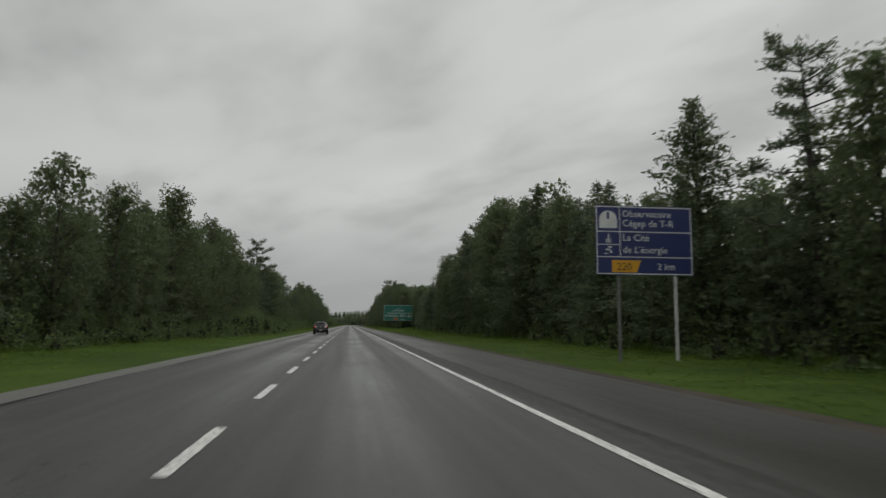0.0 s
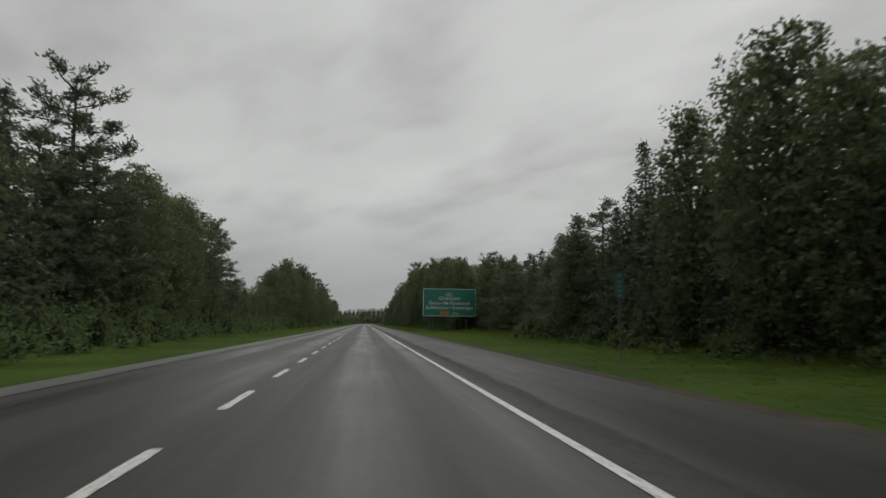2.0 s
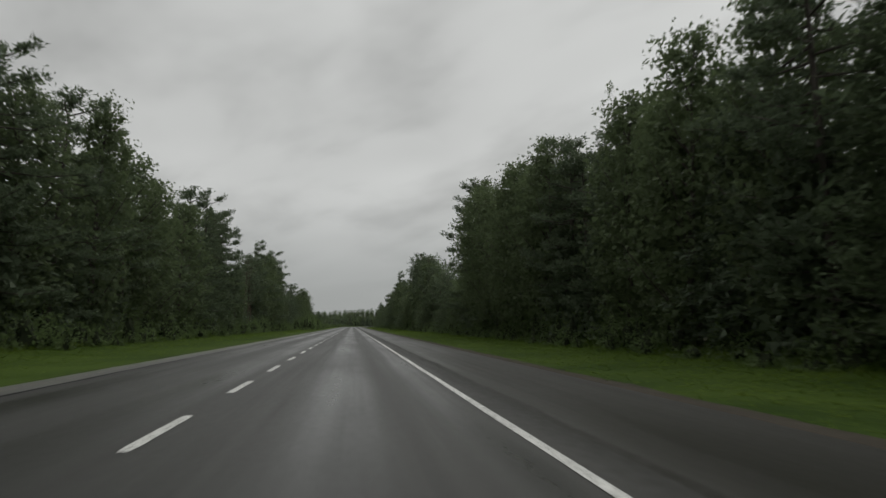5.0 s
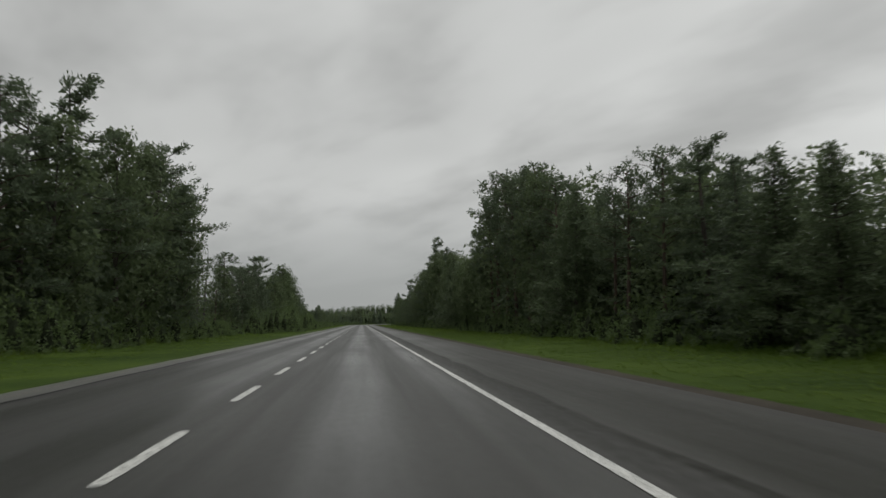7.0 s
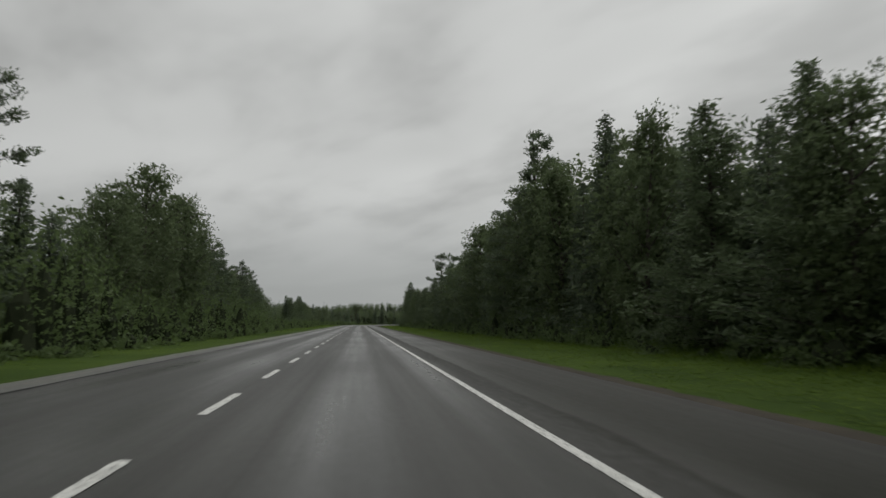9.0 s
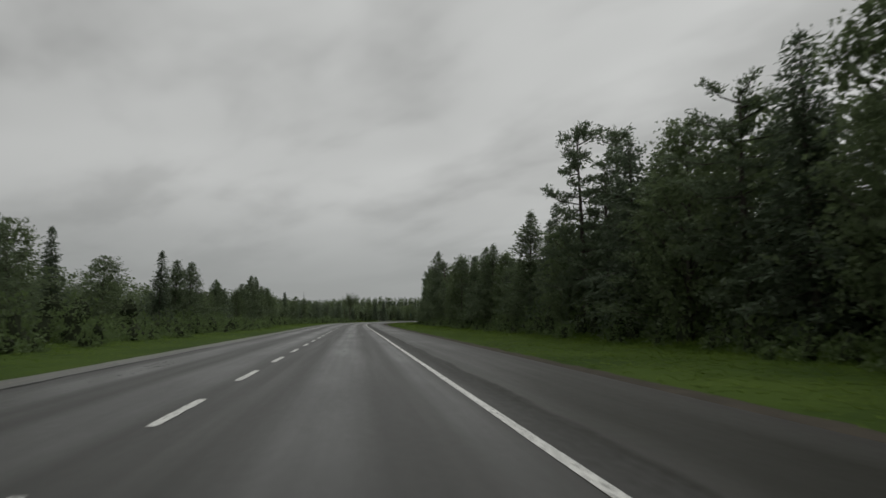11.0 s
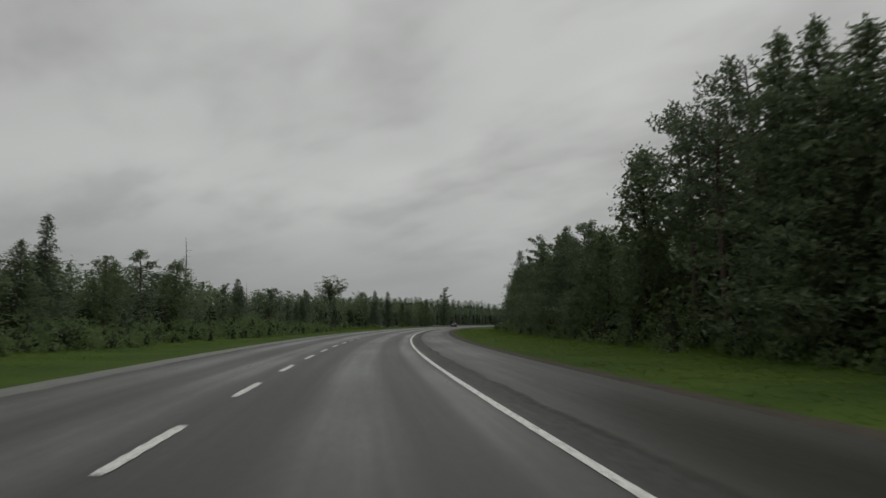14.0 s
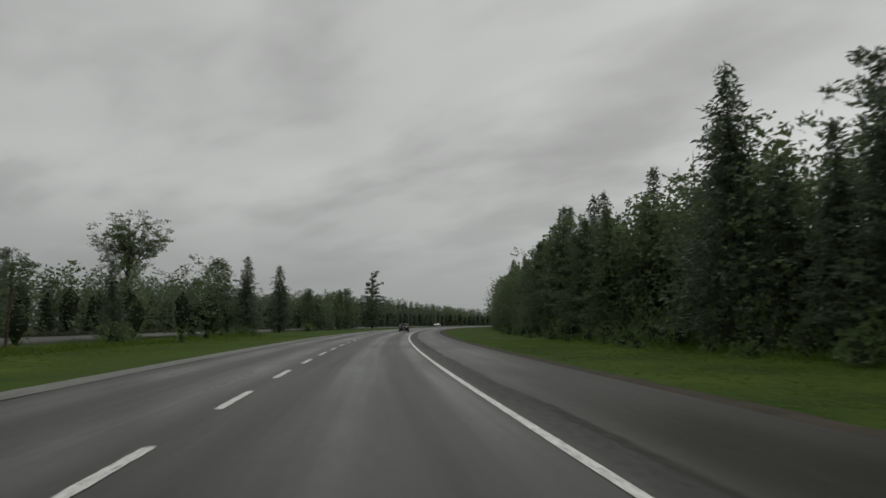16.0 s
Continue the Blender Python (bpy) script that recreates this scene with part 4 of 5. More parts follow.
RIGHT_11 = [
    ("F", 741.3, 17.6, 9.9), ("D", 744.7, 17.6, 10.8), ("S", 748, 17.2, 11), ("P", 751, 17.6, 10.5),
    ("D", 754, 17.6, 8.6), ("F", 757, 17.6, 9.2), ("D", 760, 17.2, 10),
]
LEFT_1 = [
    ("D", 14, -15, 8), ("S", 16.7, -15.2, 6.8), ("D", 19.3, -15.2, 7.8), ("D", 22, -15, 9),
    ("P", 25.5, -15.2, 7.8), ("S", 29, -15, 7), ("D", 31.8, -15.2, 6.7), ("D", 34.6, -14.4, 9.4),
    ("D", 37, -15.2, 7.5), ("D", 39.9, -15.2, 7.8), ("D", 42.5, -14.4, 9.6), ("F", 45.2, -15.2, 8.7),
    ("D", 48, -14.4, 9.7), ("F", 51.7, -15.2, 9.8), ("D", 55.4, -14.4, 12), ("D", 58.2, -15.2, 10.9),
    ("D", 61.1, -14.4, 10.3), ("D", 64.8, -15.2, 9.6), ("D", 68.5, -14.4, 9.2), ("D", 72, -14.4, 12.3),
    ("F", 75.1, -15.2, 11.1), ("D", 78.3, -15.2, 12.1), ("D", 81.4, -14.4, 12.3), ("D", 86, -14.4, 9.4),
]
LEFT_2 = [
    ("S", 89, -15.3, 11.4), ("D", 93.6, -14.4, 9.7), ("X", 98, -15.3, 10.6), ("S", 100.7, -15.2, 8.9),
    ("D", 103.5, -15.2, 10), ("S", 106.2, -15.3, 11.3), ("P", 109.1, -15.2, 10.4), ("S", 111.9, -15.3, 10),
    ("P", 113.9, -15.3, 14.7), ("P", 116, -15.3, 12), ("D", 120.7, -14.4, 11.2), ("D", 123.6, -15, 11.2),
    ("D", 127.3, -14.4, 10.5), ("D", 130.5, -14.4, 11), ("D", 133.9, -14.4, 11.3), ("D", 138.6, -14.4, 11),
    ("P", 142.5, -14.6, 11), ("P", 144.7, -14.8, 10.2), ("P", 149.5, -15.3, 10.9), ("D", 151.6, -14.4, 5),
    ("D", 155.9, -14.4, 5.9), ("D", 159.5, -14.4, 4.8), ("D", 163, -15.2, 5), ("X", 166.5, -15.3, 6.2),
]
LEFT_3 = [
    ("S", 171.3, -15.3, 5.1), ("D", 174.4, -15.2, 5.2), ("S", 177.4, -15.3, 6.4), ("D", 180.7, -15.2, 5.4),
    ("D", 184, -15, 6.6), ("P", 187, -15.2, 9), ("D", 190, -15, 10), ("P", 192.8, -15.2, 9.8),
    ("D", 195.7, -14.4, 10), ("D", 198.8, -15.2, 9.5), ("D", 202, -16, 11), ("P", 204.8, -15.2, 11.7),
    ("D", 207.7, -14.4, 12.9), ("D", 210.3, -15.2, 11.2), ("D", 213, -15.5, 12), ("D", 216.5, -15.2, 12),
    ("D", 220, -16.6, 14.7), ("P", 223, -15.2, 13.6), ("D", 226, -15.5, 13), ("P", 229.4, -15.2, 13.4),
    ("D", 232.9, -14.4, 14.3), ("P", 236.4, -15.2, 13.4), ("D", 240, -15, 13), ("D", 244, -14.4, 11.9),
]
LEFT_4 = [
    ("P", 246.8, -15.2, 11.6), ("D", 249.6, -15.2, 9.6), ("D", 252.4, -14.4, 11.7), ("F", 256.1, -15.2, 11.7),
    ("P", 259.9, -15, 14.3), ("P", 264.7, -15, 14.7), ("F", 268.3, -15.2, 14.1), ("P", 271.9, -15.3, 14),
    ("P", 273.4, -15.3, 14), ("P", 274.6, -15.3, 13.4), ("D", 280.1, -14.4, 8.1), ("S", 285, -15, 7.2),
    ("S", 289.2, -15.3, 6.6), ("R", 292.6, -15.3, 11.4), ("R", 296.2, -15.2, 9.4), ("R", 299.9, -15.3, 12.3),
    ("P", 302, -15.3, 11.4), ("D", 304.3, -15.3, 11.8), ("P", 307.9, -15.3, 15), ("D", 311.7, -14.4, 13.3),
    ("D", 316.7, -14.4, 13.5), ("P", 319.4, -15.2, 13.9), ("P", 322.1, -15.3, 14.8), ("D", 324.6, -14.4, 12.6),
]
LEFT_5 = [
    ("R", 326.9, -15.3, 13.8), ("R", 330.3, -15.3, 12.4), ("S", 333.2, -15.6, 6), ("X", 335.6, -15.3, 9.2),
    ("X", 338.4, -15.3, 9), ("R", 343.2, -15.3, 5.8), ("D", 345.9, -15.2, 7.5), ("R", 348.7, -15.3, 9.5),
    ("P", 352.6, -15.3, 8.1), ("R", 356.5, -15.3, 8.6), ("P", 360.2, -15.3, 8.4), ("F", 363.5, -15.2, 7.8),
    ("R", 366.8, -15.3, 9), ("P", 368.3, -15.3, 9.1), ("P", 370.6, -15.8, 11), ("P", 373.4, -15.6, 11.4),
    ("S", 378, -15.3, 7.6), ("S", 381.2, -15.3, 6.4), ("D", 383.6, -14.4, 6.2), ("D", 386.4, -14.4, 8.6),
    ("D", 389.5, -15, 9.8), ("D", 393.2, -14.4, 11.9), ("D", 397, -15.2, 10.4), ("D", 400.8, -14.4, 11.2),
]
LEFT_6 = [
    ("D", 403.2, -14.4, 11.4), ("D", 406.1, -15.2, 10.7), ("S", 409.1, -15.2, 8.6), ("S", 412, -15, 10),
    ("P", 415, -15.2, 8.8), ("D", 418, -15.4, 8), ("P", 420.9, -15.2, 8.5), ("S", 423.7, -15.3, 9.3),
    ("D", 426.9, -15.2, 7.3), ("D", 430, -15.5, 7), ("P", 433.4, -15.2, 7.9), ("S", 436.7, -15.3, 9.1),
    ("P", 440.4, -15.2, 8.1), ("D", 444, -16, 7.5), ("F", 447, -15.2, 7), ("S", 450, -16, 8),
    ("F", 453.5, -15.2, 6.3), ("D", 457, -16, 6), ("S", 464, -17, 6.5), ("D", 472, -17, 5.5),
    ("S", 472.4, -13.3, 5.9), ("F", 477, -13.4, 5.7), ("F", 481.3, -13.3, 5.9), ("S", 489, -17.5, 4.6),
]
LEFT_7 = [
    ("D", 500.8, -17, 3.8), ("D", 504.3, -17, 4.3), ("F", 508.8, -17, 6), ("F", 511.4, -17, 5.8),
    ("S", 518.6, -17.9, 5.3), ("S", 520.4, -17.9, 5.4), ("D", 523.9, -17, 5.4), ("F", 527, -17, 6.4),
    ("F", 532.4, -17, 6.6), ("F", 536.4, -17, 8.2), ("F", 540.5, -17, 8.3), ("D", 543, -17, 6.3),
    ("F", 546.2, -17, 6.9), ("D", 550.5, -17, 6.9), ("F", 552.1, -17, 6.4), ("D", 554.7, -17, 6.2),
    ("D", 557.8, -17, 5.1), ("S", 563.6, -17.9, 5), ("F", 571.5, -17, 5.2), ("S", 575.2, -17.9, 7.1),
    ("D", 580.2, -17, 5.3), ("R", 587.7, -17.9, 6.6), ("D", 591.5, -17, 6.2), ("X", 596.4, -17.9, 8.6),
]
LEFT_8 = [
    ("P", 603.6, -17, 4.9), ("S", 607.3, -17, 5.7), ("S", 611.6, -17.9, 5.2), ("X", 614.3, -17.9, 5.6),
    ("P", 619.2, -17, 5.2), ("R", 621.2, -17, 5.5), ("P", 628.6, -17, 4.4), ("S", 633, -17, 4.3),
    ("F", 636, -17, 5), ("S", 640.2, -17.9, 6.2), ("S", 642.3, -17.9, 6.1), ("R", 648.9, -17.9, 5),
    ("S", 660, -17.5, 5.5), ("E", 670.7, -21.3, 10.9), ("D", 683, -17.9, 8), ("S", 685, -15.2, 8.3),
    ("S", 691, -17, 6), ("S", 703, -16, 8.9), ("D", 712, -18, 6.5), ("D", 724, -17, 7),
    ("S", 736, -18.5, 6.5), ("D", 748, -17, 8), ("D", 760, -18, 9), ("P", 772.7, -14.6, 13.5),
]
LEFT_9 = [
    ("P", 776, -15.4, 11),
]
RIGHT_FILL = [
    ("D", 76.8, 16.4, 12.0), ("D", 79.8, 16.6, 12.6), ("D", 83.2, 15.6, 12.0), ("P", 88.6, 15.8, 11.6), ("D", 72, 16.6, 13.4), ("P", 461.8, 16.8, 13.0), ("D", 91, -15.2, 10.7),
]
STANDS = [RIGHT_1, RIGHT_2, RIGHT_3, RIGHT_4, RIGHT_5, RIGHT_6, RIGHT_7, RIGHT_8, RIGHT_9, RIGHT_10, RIGHT_11, LEFT_1, LEFT_2, LEFT_3, LEFT_4, LEFT_5, LEFT_6, LEFT_7, LEFT_8, LEFT_9, RIGHT_FILL]

for stand in STANDS:
    for kind, s, side, height in stand:
        tree(kind, s, side, height)


# ---- woods behind the first row, undergrowth and grass ----
def level(rows, spread):
    """Height of the tree line along the road, smoothed, from the trees of the first row."""
    at = np.array([r[1] for r in rows])
    hs = np.array([r[3] for r in rows])
    return lambda s: float(np.sum(hs * np.exp(-((at - s) / spread) ** 2)) + 1e-3 * 9) / float(np.sum(np.exp(-((at - s) / spread) ** 2)) + 1e-3)


LINE_RIGHT = level([r for st in STANDS for r in st if r[2] > 0], 7)
LINE_LEFT = level([r for st in STANDS for r in st if r[2] < 0], 7)


def templates(maker, picks, seed, grow=1.6, most=0.55, inside=False):
    """Thinned crowns, with fewer and larger sprays, and their insides, for the mass of the woods."""
    out = []
    for i in range(3):
        _, leaf = maker(i)
        v, f = leaf.arrays()
        q = v.reshape(-1, 3, 3)
        q = q[np.random.default_rng(seed + i).choice(len(q), min(2 * picks, len(q)), replace=False)]
        c = q.mean(1, keepdims=True)
        long = np.linalg.norm(q[:, 2] - q[:, 0], axis=1)[:, None, None]
        k = np.clip(most / long, 1.0, grow)
        out.append((c + (q - c) * k, np.concatenate(leaf.inner) if inside else None))
    return out


BACK = {
    "S": templates(lambda i: grow_spruce(200 + i, 2.4), 330, 1, 1.7, 0.45),
    "D": templates(lambda i: grow_broadleaf(220 + i, 2.8), 400, 2, 1.8, 0.42),
    "P": templates(lambda i: grow_pine(240 + i, fill=0.4), 330, 3, 1.7, 0.45),
    "deep": templates(lambda i: grow_broadleaf(260 + i, 3.1, point=0.2), 250, 4, 2.4, 0.44, True),
    "far": templates(lambda i: grow_broadleaf(280 + i, 3.2, point=1.0), 210, 5, 2.6, 0.65, True),
    "canopy": templates(lambda i: grow_broadleaf(320 + i, 3.2, point=0.4), 48, 7, 4.5, 1.5, True),
    "pointed": templates(lambda i: grow_spruce(300 + i, 2.7), 210, 6, 2.6, 0.65, True),
}


def woods(name, label, rows, seed):
    """One mass of crowns for each kind of tree, and one of the dark hulls that stand in for shade inside them."""
    rng = np.random.default_rng(seed)
    sets = {}
    for s, side, h, kinds in rows:
        k = kinds[int(rng.integers(len(kinds)))]
        a = rng.uniform(0, 6.28)
        w = (h / NOMINAL) ** 0.7 * rng.uniform(0.95, 1.3)
        p = on_road(s, side, -0.2)
        for key, q in zip((k, "twigs"), BACK[k][int(rng.integers(3))]):
            if q is None:
                continue
            x = (q[..., 0] * math.cos(a) - q[..., 1] * math.sin(a)) * w
            y = (q[..., 0] * math.sin(a) + q[..., 1] * math.cos(a)) * w
            sets.setdefault(key, []).append(np.stack([x + p.x, y + p.y, q[..., 2] * h / NOMINAL + p.z], -1))
    # the twigs entry holds the dark hulls that imitate shade inside the crowns
    mats = {"S": NEEDLE, "D": LEAF, "P": NEEDLE_PINE, "deep": LEAF, "far": LEAF, "canopy": LEAF, "pointed": NEEDLE, "twigs": INNER_SHADE}
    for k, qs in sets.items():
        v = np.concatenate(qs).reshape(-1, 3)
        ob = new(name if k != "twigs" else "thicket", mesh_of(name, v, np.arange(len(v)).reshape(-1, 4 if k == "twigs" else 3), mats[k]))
        tagged(ob, label if k != "twigs" else "dark hulls standing in for the shade inside the wood", "woods", kind="stuff")


def rows_of_woods():
    rng = np.random.default_rng(77)
    near, far = [], []
    mixed, deep = ("D", "S", "P", "D"), ("deep",)

    def put(rows, s, side, js, jd, h, kinds):
        rows.append((s + rng.uniform(-js, js), side + rng.uniform(-jd, jd), h, kinds))

    for s in np.arange(-20, 780, 2.4):
        hr = LINE_RIGHT(s)
        for side in ((16.6, 19.2) if not 132 < s < 171 else (19.0, 21.0)):
            put(near, s, side, 1.2, 1.0, hr * (1.12 if hr > 12 else 1.0) * rng.uniform(0.76, 0.99), mixed)
        behind = min(LINE_RIGHT(s - d) for d in (0, 8, 16, 24))
        put(near, s, 18.0 if not 132 < s < 171 else 20.0, 1.2, 0.8, min(LINE_RIGHT(s - d) for d in (-3, 0, 3)) * rng.uniform(0.82, 0.96), deep)
        put(near, s, 22.0, 1.2, 1.2, behind * rng.uniform(0.88, 1.06), deep)
        put(near, s, 26.0, 1.2, 1.2, behind * rng.uniform(1.0, 1.2), deep)
        thin = 455 < s
        hl = LINE_LEFT(s)
        if not thin:
            open_stand = 0.6 if 340 < s < 374 or 284 < s < 296 else 1.0
            put(near, s, -16.4, 1.2, 0.9, open_stand * hl * rng.uniform(0.66, 0.94), mixed)
            put(near, s, -19.0, 1.2, 0.8, open_stand * min(LINE_LEFT(s - d) for d in (0, 8, 16)) * rng.uniform(0.9, 1.12), deep)
        elif s < 705:
            for side in (-17.2, -18.6, -20.0):
                if rng.random() > (0.06 if s < 606 else 0.30 if s < 636 else 0.84):
                    put(near, s, side, 1.2, 0.8, hl * rng.uniform(0.55, 0.85), ("S", "deep", "P", "deep"))
        elif 735 < s < 775:
            put(near, s, -18.5, 1.2, 1.5, 7.5 * rng.uniform(0.7, 1.05), mixed)
            put(near, s, -21.5, 1.2, 1.5, 8.0 * rng.uniform(0.7, 1.0), deep)
    for s in np.arange(420, 1190, 3.6):
        for side in ((-38, -42, -46) if s < 740 else (-48, -53, -58)):
            put(far, s, side, 2, 2, rng.uniform(6.0, 7.6) if s < 600 else rng.uniform(7.2, 9.2) if s < 740 else rng.uniform(8.8, 11.6), ("far", "pointed", "pointed"))
    for s in np.arange(780, 1190, 3.0):
        for side in (15.5, 19):
            put(far, s, side, 1.5, 1.2, rng.uniform(9, 13), ("far", "pointed"))
    # the woods go on out of sight
    for s in np.arange(-60, 1190, 5.2):
        for side in ((31, 36, 41, 46, 52) + ((-36, -41, -46, -51) if s < 420 else (-51, -56) if s < 740 else (-63, -68))):
            put(far, s, side, 2.4, 2.2, rng.uniform(6.0, 8.0), ("canopy",))
    return near, far


def far_hill():
    """A low wooded rise far beyond the bend: a mound and the crowns on it."""
    rng = np.random.default_rng(91)
    cx, cy, rx, ry, top = 48.0, 1160.0, 150.0, 80.0, 14.5
    rise = lambda x, y: top * max(0.0, 1 - ((x - cx) / rx) ** 2 - ((y - cy) / ry) ** 2) ** 0.8
    bm = bmesh.new()
    bmesh.ops.create_grid(bm, x_segments=40, y_segments=24, size=1.0)
    for v in bm.verts:
        v.co.x, v.co.y = cx + v.co.x * rx, cy + v.co.y * ry
        v.co.z = rise(v.co.x, v.co.y) - 0.35
    tagged(part("hill", bm, FOREST_SOIL), "low forested rise far beyond the bend", "hill", kind="structure")
    # twigs collects the hulls whose dark colour imitates shade within the wood
    sets = {"far": [], "pointed": [], "twigs": []}
    for x in np.arange(cx - rx, cx + rx, 6.5):
        for y in np.arange(cy - ry, cy + 20, 11.0):
            px, py = x + rng.uniform(-2.4, 2.4), y + rng.uniform(-3, 3)
            if rise(px, py) < 0.4:
                continue
            k = "far" if rng.random() < 0.7 else "pointed"
            crown, inside = BACK[k][int(rng.integers(3))]
            h, a = rng.uniform(8.5, 12.0) / NOMINAL, rng.uniform(0, 6.28)
            for key, q in ((k, crown), ("twigs", inside)):
                sets[key].append(np.stack([(q[..., 0] * math.cos(a) - q[..., 1] * math.sin(a)) * h + px,
                                           (q[..., 0] * math.sin(a) + q[..., 1] * math.cos(a)) * h + py, q[..., 2] * h + rise(px, py) - 0.5], -1))
    for key, mat, corners in (("far", LEAF, 3), ("pointed", NEEDLE, 3), ("twigs", INNER_SHADE, 4)):
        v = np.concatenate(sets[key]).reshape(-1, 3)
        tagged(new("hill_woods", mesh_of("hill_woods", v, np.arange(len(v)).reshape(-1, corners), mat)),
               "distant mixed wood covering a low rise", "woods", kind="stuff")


far_hill()
_near, _far = rows_of_woods()
woods("woods", "dense mixed wood behind the first row of trees", _near, 5)
woods("far_woods", "distant mixed wood beyond the bend", _far, 6)


def undergrowth(name, label, seed, rows):
    """Alder and raspberry bushes along the foot of the trees."""
    rng = np.random.default_rng(seed)
    leaf = Leaves(rng)
    for s, side, h, r in rows:
        p = np.array(on_road(s, side, -0.15))
        leaf.core(lambda z: p, lambda f: r * 0.36 * math.sqrt(max(0.0, 1 - f * f)), 0.0, 0.8, h * 0.7, 4, 6)
        m = int(130 * r)
        b = unit(rng, m)
        b[:, 2] = np.abs(b[:, 2])
        k = rng.uniform(0.42, 1.05, (m, 1)) * (r, r, h)
        leaf.add(p + b * k, b + rng.normal(0, 0.5, (m, 3)), rng.uniform(0.14, 0.28, m), rng.uniform(0.09, 0.17, m))
    v, f = leaf.arrays()
    tagged(new(name, mesh_of(name, v, f, BUSH_LEAF)), label, "undergrowth", kind="stuff")
    # dark hulls in the bushes imitate the shade between their leaves
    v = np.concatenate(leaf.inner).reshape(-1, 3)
    tagged(new("thicket", mesh_of("thicket", v, np.arange(len(v)).reshape(-1, 4), INNER_SHADE)), "dark hulls standing in for the shade inside the bushes", "undergrowth", kind="stuff")


# where the median's bushes begin
MEDIAN_AT = (0, 40, 62, 90, 130, 270, 340, 358, 400, 440, 490, 510, 550, 600, 616, 630, 700)
MEDIAN_FOOT = (-13.6, -13.2, -10.5, -10.0, -12.4, -13.2, -12.8, -9.4, -9.6, -11.5, -10.8, -11.8, -12.6, -10.8, -10.6, -12.4, -14.6)


def bush_rows(sign):
    rng = np.random.default_rng(40 + sign)
    rows = []
    for s in np.arange(-5, 720 if sign < 0 else 980, 1.15):
        base = (13.7 if not 132 < s < 171 else 17.0) if sign > 0 else float(np.interp(s, MEDIAN_AT, MEDIAN_FOOT))
        if s > 690 and sign > 0:
            base = 15.4
        if sign < 0 and s > 455:
            if rng.random() < (0.12 if s < 636 else 0.93):
                continue
        tall = 1.3 + 1.6 * rng.random() + 1.2 * math.sin(s * 0.11 + sign) * rng.random()
        if sign < 0 and s > 455:
            tall *= 0.6
        if sign < 0 and 345 < s < 415:
            tall *= 1.6
        rows.append((s, base + sign * rng.uniform(-0.2, 2.0), max(0.7, tall), rng.uniform(0.8, 1.5)))
    return rows


undergrowth("undergrowth", "leafy green bushes along the foot of the trees", 31, bush_rows(1))
undergrowth("undergrowth", "leafy green bushes along the median trees", 32, bush_rows(-1))


def weed_rows(sign):
    """Low shrubs and tall weeds where the mown verge runs into the trees."""
    rng = np.random.default_rng(60 + sign)
    rows = []
    for s in np.arange(-5, 690, 1.5):
        base = (12.6 if not 132 < s < 171 else 15.6) if sign > 0 else float(np.interp(s, MEDIAN_AT, MEDIAN_FOOT)) + 1.0
        if rng.random() < (0.3 if sign > 0 or s < 636 else 0.8):
            continue
        tall = 0.25 + 0.75 * rng.random() ** 2 + 0.25 * (1 + math.sin(s * 0.23 + sign)) * rng.random()
        rows.append((s + rng.uniform(-0.7, 0.7), base + sign * rng.uniform(-0.7, 0.8), tall, rng.uniform(0.4, 0.85)))
    return rows


undergrowth("undergrowth", "low weeds and shrubs between the verge and the trees", 33, weed_rows(1))
undergrowth("undergrowth", "low weeds and shrubs along the median grass", 34, weed_rows(-1))


def grass(name, label, seed, s0, s1, inner, outer, per_metre, tall):
    rng = np.random.default_rng(seed)
    n = int((s1 - s0) * per_metre)
    s = rng.uniform(s0, s1, n)
    u = rng.random(n) ** 0.7
    side = inner + (outer - inner) * u
    a = np.interp(s, STATIONS, _turn)
    x = np.interp(s, STATIONS, _east) + side * np.cos(a)
    y = np.interp(s, STATIONS, _north) - side * np.sin(a)
    base = np.stack([x, y, np.full(n, -0.10)], 1)
    v = []
    for _ in range(4):
        h = tall * rng.uniform(0.5, 1.2, n) * (0.25 + 4.6 * u ** 5)
        d = rng.uniform(0, 6.28, n)
        w = rng.uniform(0.006, 0.018, n)
        lean = rng.normal(0, 0.20, (n, 2))
        o = np.stack([np.cos(d) * w, np.sin(d) * w, np.zeros(n)], 1)
        tip = base + np.stack([lean[:, 0], lean[:, 1], h + 0.02], 1)
        v.append(np.stack([base - o, base + o, tip], 1))
    v = np.concatenate(v).reshape(-1, 3)
    tagged(new(name, mesh_of(name, v, np.arange(len(v)).reshape(-1, 3), GRASS)), label, "grass", kind="stuff")


grass("grass", "wet green roadside grass", 51, 0, 660, PAVE_R + 0.45, 14.8, 170, 0.13)
grass("grass", "wet green grass of the median strip", 52, 0, 680, PAVE_L - 0.12, -14.0, 95, 0.13)


